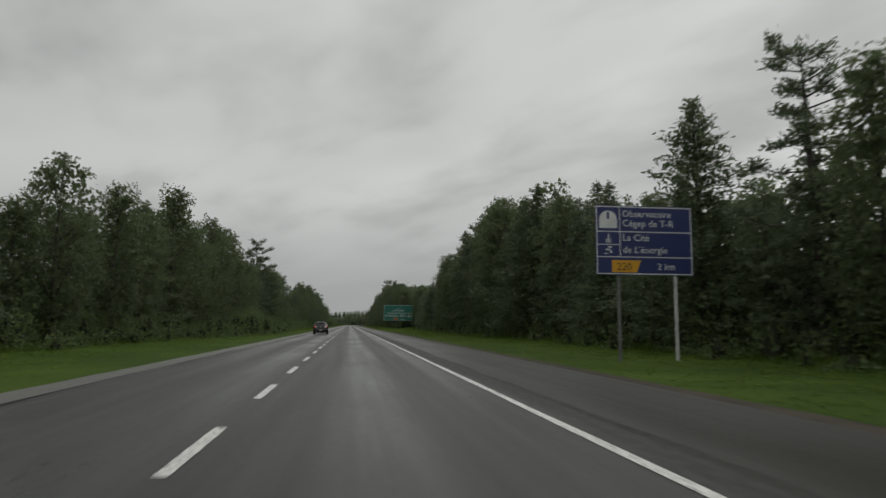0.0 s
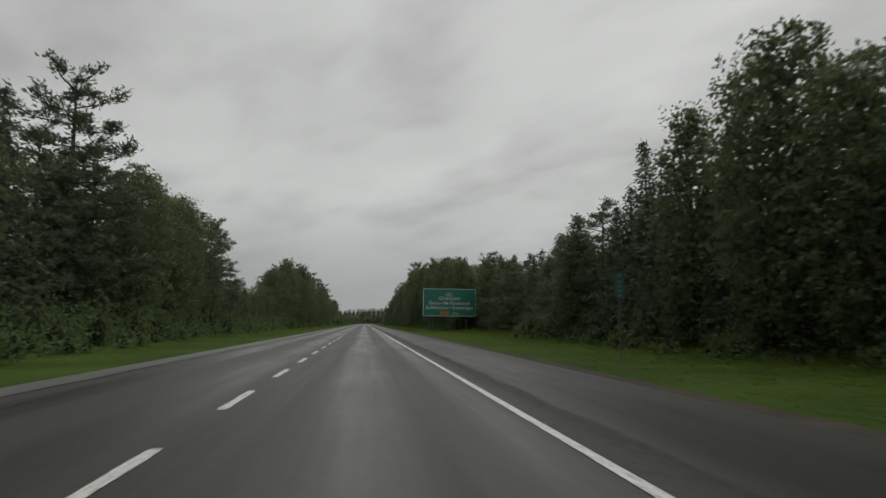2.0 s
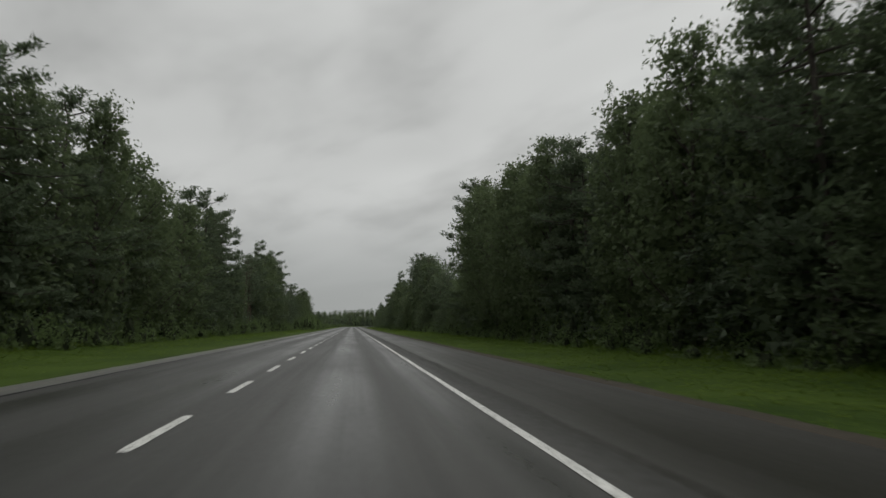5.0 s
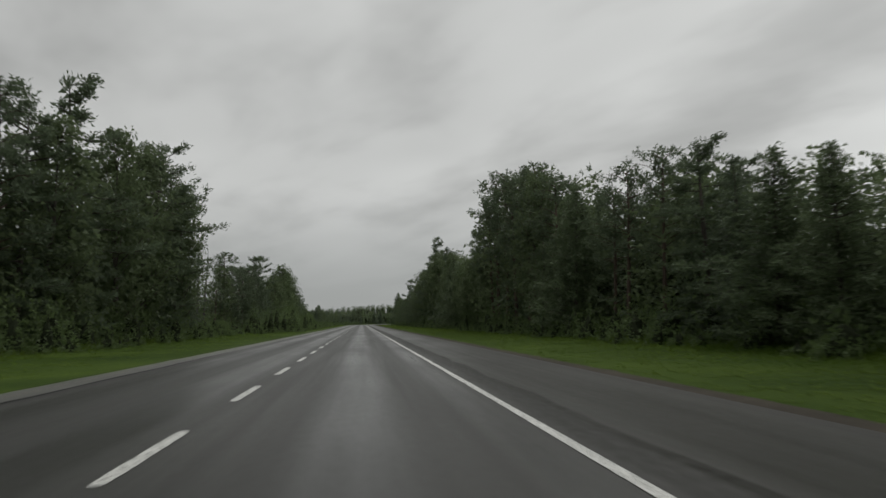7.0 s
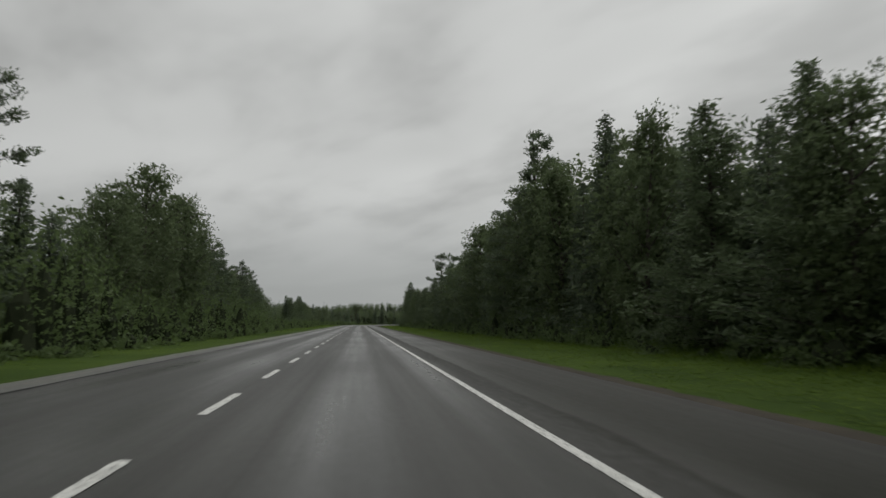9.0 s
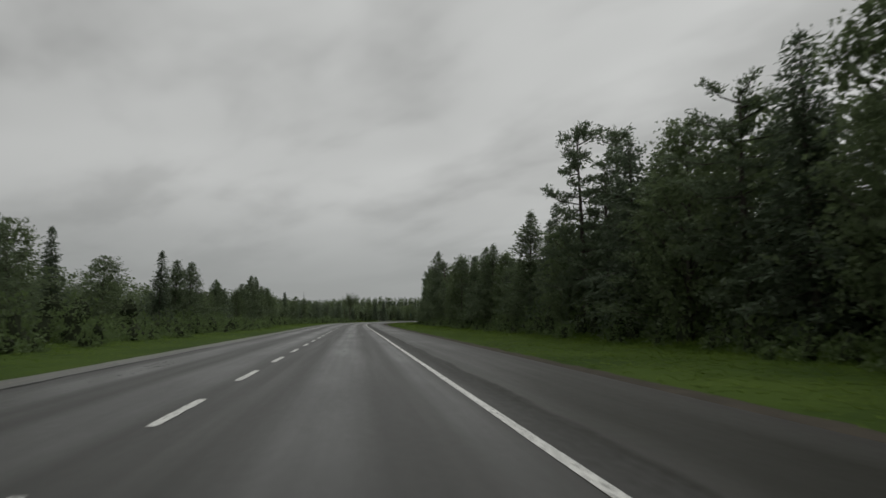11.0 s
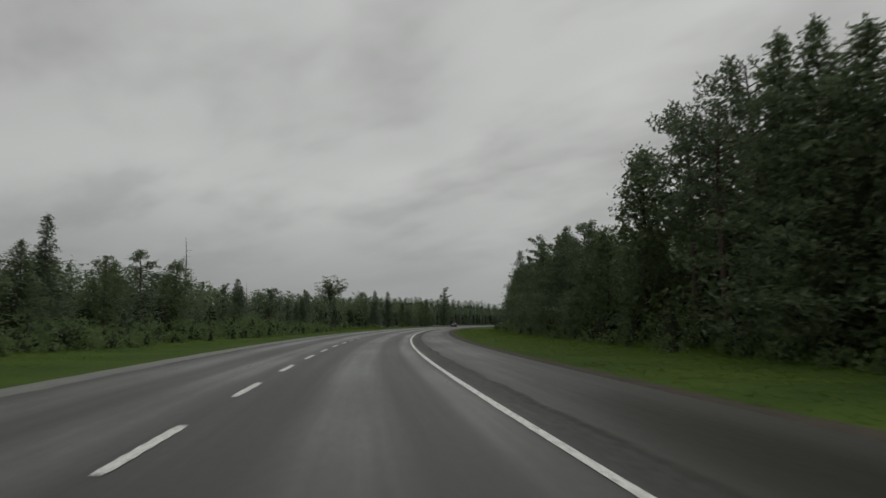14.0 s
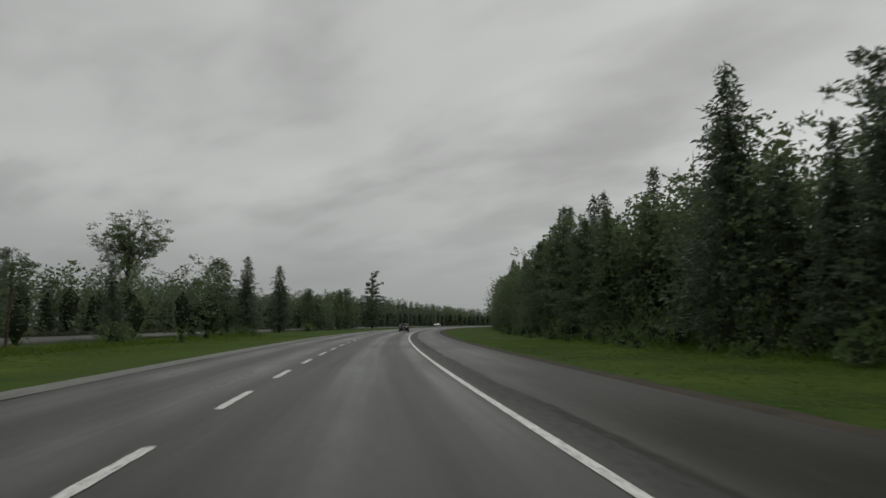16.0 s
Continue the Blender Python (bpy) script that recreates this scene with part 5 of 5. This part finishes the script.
# ---- road signs ----
def words(name, text, size, x, z, mat, parent, align="LEFT", y=-0.012):
    """Raised lettering on the face of a sign that looks towards -y."""
    cu = bpy.data.curves.new(name, "FONT")
    cu.body, cu.size, cu.align_x, cu.extrude = text, size, align, 0.002
    cu.resolution_u = 2
    tmp = bpy.data.objects.new(name, cu)
    scene.collection.objects.link(tmp)
    me = bpy.data.meshes.new_from_object(tmp.evaluated_get(bpy.context.evaluated_depsgraph_get()))
    bpy.data.objects.remove(tmp)
    bpy.data.curves.remove(cu)
    xyz = np.empty(len(me.vertices) * 3)
    me.vertices.foreach_get("co", xyz)
    xyz = xyz.reshape(-1, 3)
    polys = sorted((tuple(p.vertices) for p in me.polygons), key=lambda p: min(xyz[v][0] for v in p))
    bpy.data.meshes.remove(me)
    # one part for each word: the gap between words is wider than between letters
    runs, reach = [], -1e9
    for p in polys:
        xs = [xyz[v][0] for v in p]
        if min(xs) - reach > 0.17 * size:
            runs.append([])
        runs[-1].append(p)
        reach = max(reach, *xs)
    for run in runs:
        used = sorted({v for p in run for v in p})
        at = {v: k for k, v in enumerate(used)}
        word = bpy.data.meshes.new(name)
        word.from_pydata([tuple(xyz[v]) for v in used], [], [tuple(at[v] for v in p) for p in run])
        word.materials.append(mat)
        ob = new(name, word)
        ob.parent = parent
        ob.matrix_basis = pose(x, y, z, 90, 0, 0)


def plate(name, x0, x1, z0, z1, mat, parent, y0=-0.008, y1=0.0, bevel=0.0, label=""):
    return part(name, box(bmesh.new(), x0, x1, y0, y1, z0, z1, bevel), mat, parent, label)


def rounded_panel(name, x0, x1, z0, z1, r, thick, mat, parent, label=""):
    bm = bmesh.new()
    ring = []
    for cx, cz, a0 in ((x1 - r, z1 - r, 0), (x0 + r, z1 - r, 90), (x0 + r, z0 + r, 180), (x1 - r, z0 + r, 270)):
        for k in range(5):
            a = radians(a0 + 22.5 * k)
            ring.append(bm.verts.new((cx + r * math.cos(a), 0, cz + r * math.sin(a))))
    face = bm.faces.new(ring)
    out = bmesh.ops.extrude_face_region(bm, geom=[face])
    for v in (g for g in out["geom"] if isinstance(g, bmesh.types.BMVert)):
        v.co.y += thick
    bmesh.ops.recalc_face_normals(bm, faces=bm.faces)
    return part(name, bm, mat, parent, label)


def rim_bars(x0, x1, z0, z1, w, mat, parent):
    for a, b, c, d in ((x0, x1, z0, z0 + w), (x0, x1, z1 - w, z1), (x0, x0 + w, z0 + w, z1 - w), (x1 - w, x1, z0 + w, z1 - w)):
        plate("border", a, b, c, d, mat, parent, -0.006, -0.0005)


def exit_tab(x0, x1, z0, z1, mat, text, parent):
    bm = bmesh.new()
    cut = (x1 - x0) * 0.16
    lo = [(x0, z0), (x1 - cut, z0), (x1, z1), (x0, z1)]
    a = [bm.verts.new((x, -0.008, z)) for x, z in lo]
    b = [bm.verts.new((x, -0.001, z)) for x, z in lo]
    bm.faces.new(a)
    bm.faces.new(b[::-1])
    for i in range(4):
        j = (i + 1) % 4
        bm.faces.new((a[i], b[i], b[j], a[j]))
    bmesh.ops.recalc_face_normals(bm, faces=bm.faces)
    tab = part("exit_tab", bm, mat, parent, "slanted exit tab with a black number")
    words("lettering", text, (z1 - z0) * 0.86, (x0 + x1 - cut) / 2, z0 + (z1 - z0) * 0.19, SIGN_BLACK, parent, "CENTER", -0.013)
    return tab


def post(name, x, y, z0, z1, r, mat, parent, label=""):
    bm = bmesh.new()
    bmesh.ops.create_cone(bm, cap_ends=True, segments=12, radius1=r, radius2=r, depth=z1 - z0)
    bmesh.ops.translate(bm, vec=(x, y, (z0 + z1) / 2), verts=bm.verts)
    return part(name, bm, mat, parent, label)


def facing(s, side, z=-0.1, turn=0.0):
    p = on_road(s, side, z)
    return pose(p.x, p.y, p.z, 0, 0, -math.degrees(heading(s)) + turn)


def tourist_sign():
    top = tagged(new("tourist_sign"), "blue tourist information road sign on two steel posts", "road sign")
    x0, x1, z0, z1 = -2.70, 0.58, 2.74, 4.98
    rounded_panel("panel", x0, x1, z0, z1, 0.05, 0.03, SIGN_BLUE, top)
    rim_bars(x0 + 0.02, x1 - 0.02, z0 + 0.02, z1 - 0.02, 0.03, SIGN_WHITE, top)
    for z in (z0 + 0.56, z0 + 1.38):
        plate("rule", x0 + 0.05, x1 - 0.05, z, z + 0.03, SIGN_WHITE, top, -0.006, -0.0005)
    split = x0 + 0.80
    plate("rule", split, split + 0.025, z0 + 0.59, z1 - 0.05, SIGN_WHITE, top, -0.0065, -0.0005)
    plate("rule", x0 + 0.05, split, z0 + 0.96, z0 + 0.985, SIGN_WHITE, top, -0.0062, -0.0005)
    # observatory dome pictogram
    bm = bmesh.new()
    cx, cz, r = x0 + 0.42, z0 + 1.72, 0.30
    ring = [(cx - r, cz - 0.22)] + [(cx + r * math.cos(radians(a)), cz + 0.05 + r * math.sin(radians(a))) for a in range(180, -1, -20)] + [(cx + r, cz - 0.22)]
    face = bm.faces.new([bm.verts.new((x, -0.007, z)) for x, z in ring])
    out = bmesh.ops.extrude_face_region(bm, geom=[face])
    for v in (g for g in out["geom"] if isinstance(g, bmesh.types.BMVert)):
        v.co.y += 0.006
    bmesh.ops.recalc_face_normals(bm, faces=bm.faces)
    part("pictogram", bm, SIGN_WHITE, top, "white dome pictogram")
    plate("pictogram_slot", cx - 0.04, cx + 0.04, cz + 0.08, cz + 0.30, SIGN_BLUE, top, -0.013, -0.009)
    # a lattice tower and a small figure-like emblem, as plain bars
    for a, w, lo, hi in ((0.0, 0.018, 1.02, 1.32), (-0.07, 0.014, 1.02, 1.14), (0.07, 0.014, 1.02, 1.14), (0.0, 0.075, 1.13, 1.155), (0.0, 0.045, 1.23, 1.25)):
        plate("pictogram", x0 + 0.42 + a - w, x0 + 0.42 + a + w, z0 + lo, z0 + hi, SIGN_WHITE, top, -0.008, -0.001)
    for a, w, lo, hi in ((0.05, 0.06, 0.86, 0.92), (-0.03, 0.07, 0.78, 0.83), (0.08, 0.03, 0.70, 0.78), (-0.10, 0.05, 0.66, 0.70)):
        plate("pictogram", x0 + 0.42 + a - w, x0 + 0.42 + a + w, z0 + lo, z0 + hi, SIGN_WHITE, top, -0.008, -0.001)
    for text, z in (("Observatoire", z1 - 0.36), ("C\u00e9gep de T-R", z1 - 0.67), ("La Cit\u00e9", z0 + 1.10), ("de L'\u00e9nergie", z0 + 0.71)):
        words("lettering", text, 0.31, split + 0.09, z, SIGN_WHITE, top)
    exit_tab(x0 + 0.52, x0 + 1.50, z0 + 0.08, z0 + 0.47, SIGN_YELLOW, "220", top)
    words("lettering", "2 km", 0.30, x0 + 2.05, z0 + 0.18, SIGN_WHITE, top)
    post("post", -1.93, 0.10, -0.1, z1 - 0.1, 0.055, STEEL_DULL, top, "weathered dark post")
    post("post", 0.0, 0.10, -0.1, z1 - 0.1, 0.055, STEEL, top)
    for z in (z0 + 0.4, z1 - 0.4):
        plate("rail", x0 + 0.1, x1 - 0.1, z - 0.03, z + 0.03, STEEL, top, 0.03, 0.06)
    top.matrix_basis = facing(20.3, 10.37)


def guide_sign():
    top = tagged(new("guide_sign"), "large green motorway guide sign before the trees", "road sign")
    w, z0, z1 = 3.76, 2.08, 6.02
    rounded_panel("panel", -w, w, z0, z1, 0.22, 0.04, SIGN_GREEN, top)
    rim_bars(-w + 0.05, w - 0.05, z0 + 0.05, z1 - 0.05, 0.06, SIGN_WHITE, top)
    rounded_panel("route_shield", -0.50, 0.42, z1 - 1.02, z1 - 0.50, 0.10, 0.006, SIGN_GREEN, top).location.y = -0.0075
    for a, b, c, d in ((-0.5, 0.42, z1 - 1.06, z1 - 1.02), (-0.5, -0.46, z1 - 1.02, z1 - 0.55), (0.38, 0.42, z1 - 1.02, z1 - 0.55)):
        plate("shield_border", a, b, c, d, SIGN_WHITE, top, -0.012, -0.0005)
    words("lettering", "359", 0.36, -0.04, z1 - 0.92, SIGN_WHITE, top, "CENTER", -0.014)
    for text, z, size in (("Champlain", z1 - 1.62, 0.72), ("St-Luc-de-Vincennes", z1 - 2.27, 0.70), ("St-Narcisse / Shawinigan", z1 - 2.92, 0.69)):
        words("lettering", text, size, 0.0, z, SIGN_WHITE, top, "CENTER")
    exit_tab(-1.22, 0.0, z0 + 0.22, z0 + 0.70, SIGN_ORANGE, "220", top)
    words("lettering", "2 km", 0.46, 0.42, z0 + 0.28, SIGN_WHITE, top)
    for x in (-2.4, 0.0, 2.4):
        bm = bmesh.new()
        for a, b, c, d in ((-0.09, 0.09, 0.06, 0.075), (-0.006, 0.006, 0.075, 0.225), (-0.09, 0.09, 0.225, 0.24)):
            box(bm, x + a, x + b, c, d, -0.2, z1 - 0.2)
        part("post", bm, STEEL_BROWN, top, "dark weathered beam")
    top.matrix_basis = facing(170.0, 12.15, turn=-1.5)


def kilometre_marker(s, side):
    top = tagged(new("kilometre_marker"), "narrow green roadside marker on a thin post", "road sign", "markers along the verge")
    rounded_panel("panel", -0.13, 0.13, 1.93, 2.71, 0.03, 0.004, SIGN_FADED, top)
    for z in (2.62, 2.43, 2.29, 2.15, 2.01):
        plate("text_bar", -0.055, 0.055, z - 0.035, z + 0.035, STEEL_DULL, top, -0.003, -0.0005)
    post("post", 0.0, 0.03, -0.1, 2.67, 0.02, BARK_DEAD, top)
    top.matrix_basis = facing(s, side)


tourist_sign()
guide_sign()
kilometre_marker(95.8, 7.95)
kilometre_marker(621.6, 7.75)


# ---- cars ----
def skin(name, mat, parent, rows, smooth=2):
    """A closed shell over cross-sections given as (y, half widths and heights from the sill up to the roof's middle)."""
    bm = bmesh.new()
    loops = []
    for y, pts in rows:
        right = [bm.verts.new((x, y, z)) for x, z in pts]
        left = [bm.verts.new((-x, y, z)) for x, z in pts if x > 1e-4]
        loops.append(right + left[::-1] if pts[0][0] > 1e-4 else right + left[::-1])
    n = len(loops[0])
    for a, b in zip(loops, loops[1:]):
        for i in range(n):
            j = (i + 1) % n
            bm.faces.new((a[i], a[j], b[j], b[i]))
    bm.faces.new(loops[0])
    bm.faces.new(loops[-1][::-1])
    bmesh.ops.recalc_face_normals(bm, faces=bm.faces)
    for f in bm.faces:
        f.smooth = True
    ob = part(name, bm, mat, parent)
    if smooth:
        md = ob.modifiers.new("soft", "SUBSURF")
        md.levels = md.render_levels = smooth
    return ob


def section(w, sill, belt, roof, top_w):
    mid = (sill + belt) / 2
    return [(0.0, sill), (w * 0.90, sill), (w, sill + 0.14), (w * 1.0, mid), (w * 0.985, belt - 0.05), (w * 0.95, belt),
            (top_w * 1.03, roof - 0.10), (top_w * 0.90, roof - 0.015), (0.0, roof + 0.012)]


def pane(name, corners, mat, parent, bulge=0.0, label=""):
    """A curved pane through four corners, a few millimetres thick."""
    bm = bmesh.new()
    a, b, c, d = (Vector(p) for p in corners)
    n = (b - a).cross(d - a).normalized()
    grid = []
    for i in range(7):
        row = []
        for j in range(5):
            u, v = i / 6, j / 4
            p = a.lerp(b, u).lerp(d.lerp(c, u), v)
            p = p + n * bulge * (1 - (2 * u - 1) ** 2)
            row.append(bm.verts.new(p))
        grid.append(row)
    for i in range(6):
        for j in range(4):
            bm.faces.new((grid[i][j], grid[i + 1][j], grid[i + 1][j + 1], grid[i][j + 1])).smooth = True
    bm.normal_update()
    bmesh.ops.solidify(bm, geom=bm.faces[:], thickness=0.012)
    return part(name, bm, mat, parent, label)


def wheel(parent, x, y, r=0.315):
    bm = bmesh.new()
    prof = [(-0.095, 0.70), (-0.105, 0.86), (-0.095, 0.97), (-0.06, 1.0), (0.06, 1.0), (0.095, 0.97), (0.105, 0.86), (0.095, 0.70)]
    k = 28
    rings = [[bm.verts.new((px, math.cos(6.2832 * i / k) * pr * r, math.sin(6.2832 * i / k) * pr * r)) for px, pr in prof] for i in range(k)]
    for i in range(k):
        for j in range(len(prof) - 1):
            bm.faces.new((rings[i][j], rings[i][j + 1], rings[(i + 1) % k][j + 1], rings[(i + 1) % k][j])).smooth = True
    bmesh.ops.recalc_face_normals(bm, faces=bm.faces)
    hub = new("wheel")
    hub.parent = parent
    hub.location = (x, y, r)
    part("tyre", bm, TYRE, hub)
    out = 0.07 if x > 0 else -0.07
    bm = bmesh.new()
    bmesh.ops.create_cone(bm, cap_ends=True, segments=20, radius1=r * 0.22, radius2=r * 0.20, depth=0.05, matrix=pose(out, 0, 0, 0, 90, 0))
    for q in range(5):
        m = pose(0, 0, 0, 72 * q, 0, 0)
        made = bmesh.ops.create_cube(bm, size=1.0, matrix=m @ Matrix.Translation((out, 0, r * 0.42)) @ Matrix.Diagonal((0.03, 0.055, r * 0.58, 1)))
    for i in range(24):
        a = 6.2832 * i / 24
        bmesh.ops.create_cube(bm, size=1.0, matrix=pose(0, 0, 0, math.degrees(a), 0, 0) @ Matrix.Translation((out * 0.9, 0, r * 0.69)) @ Matrix.Diagonal((0.06, r * 0.19, 0.03, 1)))
    part("rim", bm, RIM, hub)


def hatchback(name, label, paint, front_lit=False):
    car = tagged(new(name), label, "car")
    rows = [(-2.14, section(0.60, 0.40, 0.80, 0.90, 0.50)), (-2.10, section(0.76, 0.28, 0.93, 0.98, 0.58)), (-1.98, section(0.84, 0.22, 0.99, 1.08, 0.66)),
            (-1.80, section(0.87, 0.22, 1.01, 1.24, 0.63)), (-1.60, section(0.878, 0.22, 1.01, 1.40, 0.595)), (-1.40, section(0.878, 0.22, 1.005, 1.445, 0.59)),
            (-0.95, section(0.876, 0.22, 0.995, 1.475, 0.60)), (-0.2, section(0.872, 0.22, 0.975, 1.48, 0.60)), (0.35, section(0.87, 0.22, 0.955, 1.44, 0.58)),
            (0.85, section(0.868, 0.22, 0.94, 1.20, 0.58)), (1.25, section(0.865, 0.22, 0.92, 0.985, 0.64)), (1.7, section(0.84, 0.22, 0.84, 0.90, 0.62)),
            (2.05, section(0.76, 0.24, 0.70, 0.78, 0.56)), (2.2, section(0.60, 0.32, 0.56, 0.62, 0.46))]
    skin("body", paint, car, rows)
    # rear
    bm = bmesh.new()
    grid = []
    for i in range(11):
        u = i / 5 - 1
        foot = Vector((0.66 * u, -2.075 + 0.10 * u * u, 1.075 - 0.055 * (1 - abs(u))))
        head = Vector((0.585 * u, -1.735 + 0.08 * u * u, 1.365 - 0.02 * u * u))
        grid.append([bm.verts.new(foot.lerp(head, j / 4) + Vector((0, -0.03 * math.sin(math.pi * j / 4), 0))) for j in range(5)])
    for i in range(10):
        for j in range(4):
            bm.faces.new((grid[i][j], grid[i + 1][j], grid[i + 1][j + 1], grid[i][j + 1])).smooth = True
    bm.normal_update()
    bmesh.ops.solidify(bm, geom=bm.faces[:], thickness=-0.004)
    part("rear_window", bm, CAR_GLASS, car)
    bm = bmesh.new()
    lip = [[bm.verts.new((x * w, y - 0.0 + 0.07 * x * x, z - 0.03 * x * x)) for x in (-1, -0.75, -0.5, -0.25, 0, 0.25, 0.5, 0.75, 1)]
           for y, z, w in ((-1.36, 1.450, 0.56), (-1.62, 1.452, 0.575), (-1.84, 1.428, 0.58), (-1.90, 1.402, 0.58), (-1.87, 1.372, 0.57), (-1.64, 1.352, 0.56), (-1.40, 1.38, 0.55))]
    for ra, rb in zip(lip, lip[1:] + lip[:1]):
        for k in range(8):
            bm.faces.new((ra[k], ra[k + 1], rb[k + 1], rb[k])).smooth = True
    bm.faces.new([row[0] for row in lip])
    bm.faces.new([row[-1] for row in lip][::-1])
    bmesh.ops.recalc_face_normals(bm, faces=bm.faces)
    part("spoiler", bm, paint, car, "roof spoiler over the rear window")
    wiper = box(bmesh.new(), -0.24, 0.24, -2.105, -2.09, 1.045, 1.062, 0.004)
    part("rear_wiper", wiper, CAR_TRIM, car)
    bm = bmesh.new()
    curve = [[bm.verts.new((0.855 * x, y + 0.20 * abs(x) ** 3.2, z)) for x in (-1, -0.9, -0.75, -0.5, -0.25, 0, 0.25, 0.5, 0.75, 0.9, 1)]
             for y, z in ((-1.95, 0.70), (-2.17, 0.685), (-2.235, 0.64), (-2.25, 0.55), (-2.235, 0.40), (-2.19, 0.28), (-1.95, 0.25))]
    for ra, rb in zip(curve, curve[1:] + curve[:1]):
        for k in range(10):
            bm.faces.new((ra[k], ra[k + 1], rb[k + 1], rb[k])).smooth = True
    bm.faces.new([row[0] for row in curve])
    bm.faces.new([row[-1] for row in curve][::-1])
    bmesh.ops.recalc_face_normals(bm, faces=bm.faces)
    part("rear_bumper", bm, paint, car)
    part("bumper_insert", box(bmesh.new(), -0.60, 0.60, -2.262, -2.12, 0.20, 0.32, 0.02), CAR_TRIM, car, "black lower bumper insert")
    holder = part("number_plate", box(bmesh.new(), -0.15, 0.15, -2.268, -2.238, 0.43, 0.565, 0.006), PLATE, car, "pale number plate with plain bars")
    for x in (-0.10, -0.05, 0.0, 0.06, 0.11):
        part("text_bar", box(bmesh.new(), x - 0.016, x + 0.016, -2.272, -2.2685, 0.47, 0.525), CAR_TRIM, holder)
    bm = bmesh.new()
    bmesh.ops.create_cone(bm, cap_ends=True, segments=20, radius1=0.065, radius2=0.055, depth=0.02, matrix=pose(0, -2.155, 0.885, 90, 0, 0))
    part("emblem", bm, CHROME, car, "plain chrome oval emblem")
    for sx in (-1, 1):
        x = lambda v: v * sx
        lens = [(x(0.36), -2.185, 0.845), (x(0.63), -2.165, 0.825), (x(0.63), -2.115, 0.955), (x(0.47), -2.135, 0.92)]
        lamp = pane("tail_lamp", lens if sx > 0 else [lens[1], lens[0], lens[3], lens[2]], LAMP_CLEAR, car, 0.012, "clear inner tail lamp lens")
        wrap = [(x(0.62), -2.155, 0.83), (x(0.825), -2.00, 0.87), (x(0.835), -1.95, 0.955), (x(0.62), -2.135, 0.955)]
        pane("tail_lamp", wrap if sx > 0 else [wrap[1], wrap[0], wrap[3], wrap[2]], LAMP_DARK_RED, car, 0.02, "red wrap-round tail lamp")
        bm = bmesh.new()
        bmesh.ops.create_uvsphere(bm, u_segments=14, v_segments=8, radius=0.05, matrix=Matrix.Translation((x(0.68), -2.12, 0.90)) @ Matrix.Diagonal((1, 0.7, 1, 1)))
        part("tail_light", bm, LAMP_RED, car, "lit round red tail light")
        rear_half = [(x(0.835), -1.42, 1.045), (x(0.838), -0.52, 1.02), (x(0.722), -0.52, 1.375), (x(0.730), -1.05, 1.365)]
        front_half = [(x(0.838), -0.46, 1.015), (x(0.83), 0.66, 0.985), (x(0.705), 0.22, 1.335), (x(0.722), -0.46, 1.375)]
        for nm, q in (("rear_side_window", rear_half), ("front_side_window", front_half)):
            pane(nm, q if sx > 0 else [q[1], q[0], q[3], q[2]], CAR_GLASS, car, 0.012)
        part("mirror", box(bmesh.new(), min(x(0.86), x(1.0)), max(x(0.86), x(1.0)), 0.42, 0.56, 0.98, 1.11, 0.03), paint, car)
        for y in (-0.72, 0.30):
            part("door_handle", box(bmesh.new(), min(x(0.872), x(0.897)), max(x(0.872), x(0.897)), y - 0.10, y + 0.08, 0.875, 0.905, 0.008), paint, car)
        head = [(x(0.48), 2.13, 0.60), (x(0.74), 1.98, 0.66), (x(0.76), 1.86, 0.78), (x(0.52), 2.06, 0.72)]
        pane("headlamp", head if sx < 0 else [head[1], head[0], head[3], head[2]], LAMP_WHITE if front_lit else LAMP_CLEAR, car, 0.015, "lit headlamp" if front_lit else "")
        for y in (-1.36, 1.28):
            wheel(car, x(0.775), y)
        part("exhaust", box(bmesh.new(), x(0.52) - 0.05, x(0.52) + 0.05, -2.275, -2.08, 0.215, 0.285, 0.02), CHROME, car)
    pane("windscreen", ((0.62, 1.14, 1.02), (-0.62, 1.14, 1.02), (-0.52, 0.42, 1.42), (0.52, 0.42, 1.42)), CAR_GLASS, car, 0.05)
    part("underbody", box(bmesh.new(), -0.74, 0.74, -1.95, 2.0, 0.16, 0.30, 0.02), CAR_TRIM, car)
    return car


def on_lane(s, side, back=False):
    p = on_road(s, side, 0.0)
    return pose(p.x, p.y, p.z, 0, 0, -math.degrees(heading(s)) + (180 if back else 0))


CAR_SIZE = Matrix.Diagonal((0.85, 0.85, 0.85, 1))
hatch = hatchback("hatchback", "dark charcoal hatchback with lit red tail lights", CAR_PAINT)
hatch.matrix_basis = on_lane(70.75, -3.02) @ pose(0, 0, 0, 0, 0, 1.0) @ CAR_SIZE
ahead = copy_thing(hatch, on_lane(705.0, 0.35) @ CAR_SIZE)
tagged(ahead, "dark hatchback far ahead on the wet road")
oncoming = hatchback("oncoming_car", "pale hatchback with lit headlamps on the opposite carriageway", CAR_GREY, True)
oncoming.matrix_basis = on_lane(897.0, OPP + 2.2, True)
oncoming.location.z = -0.04
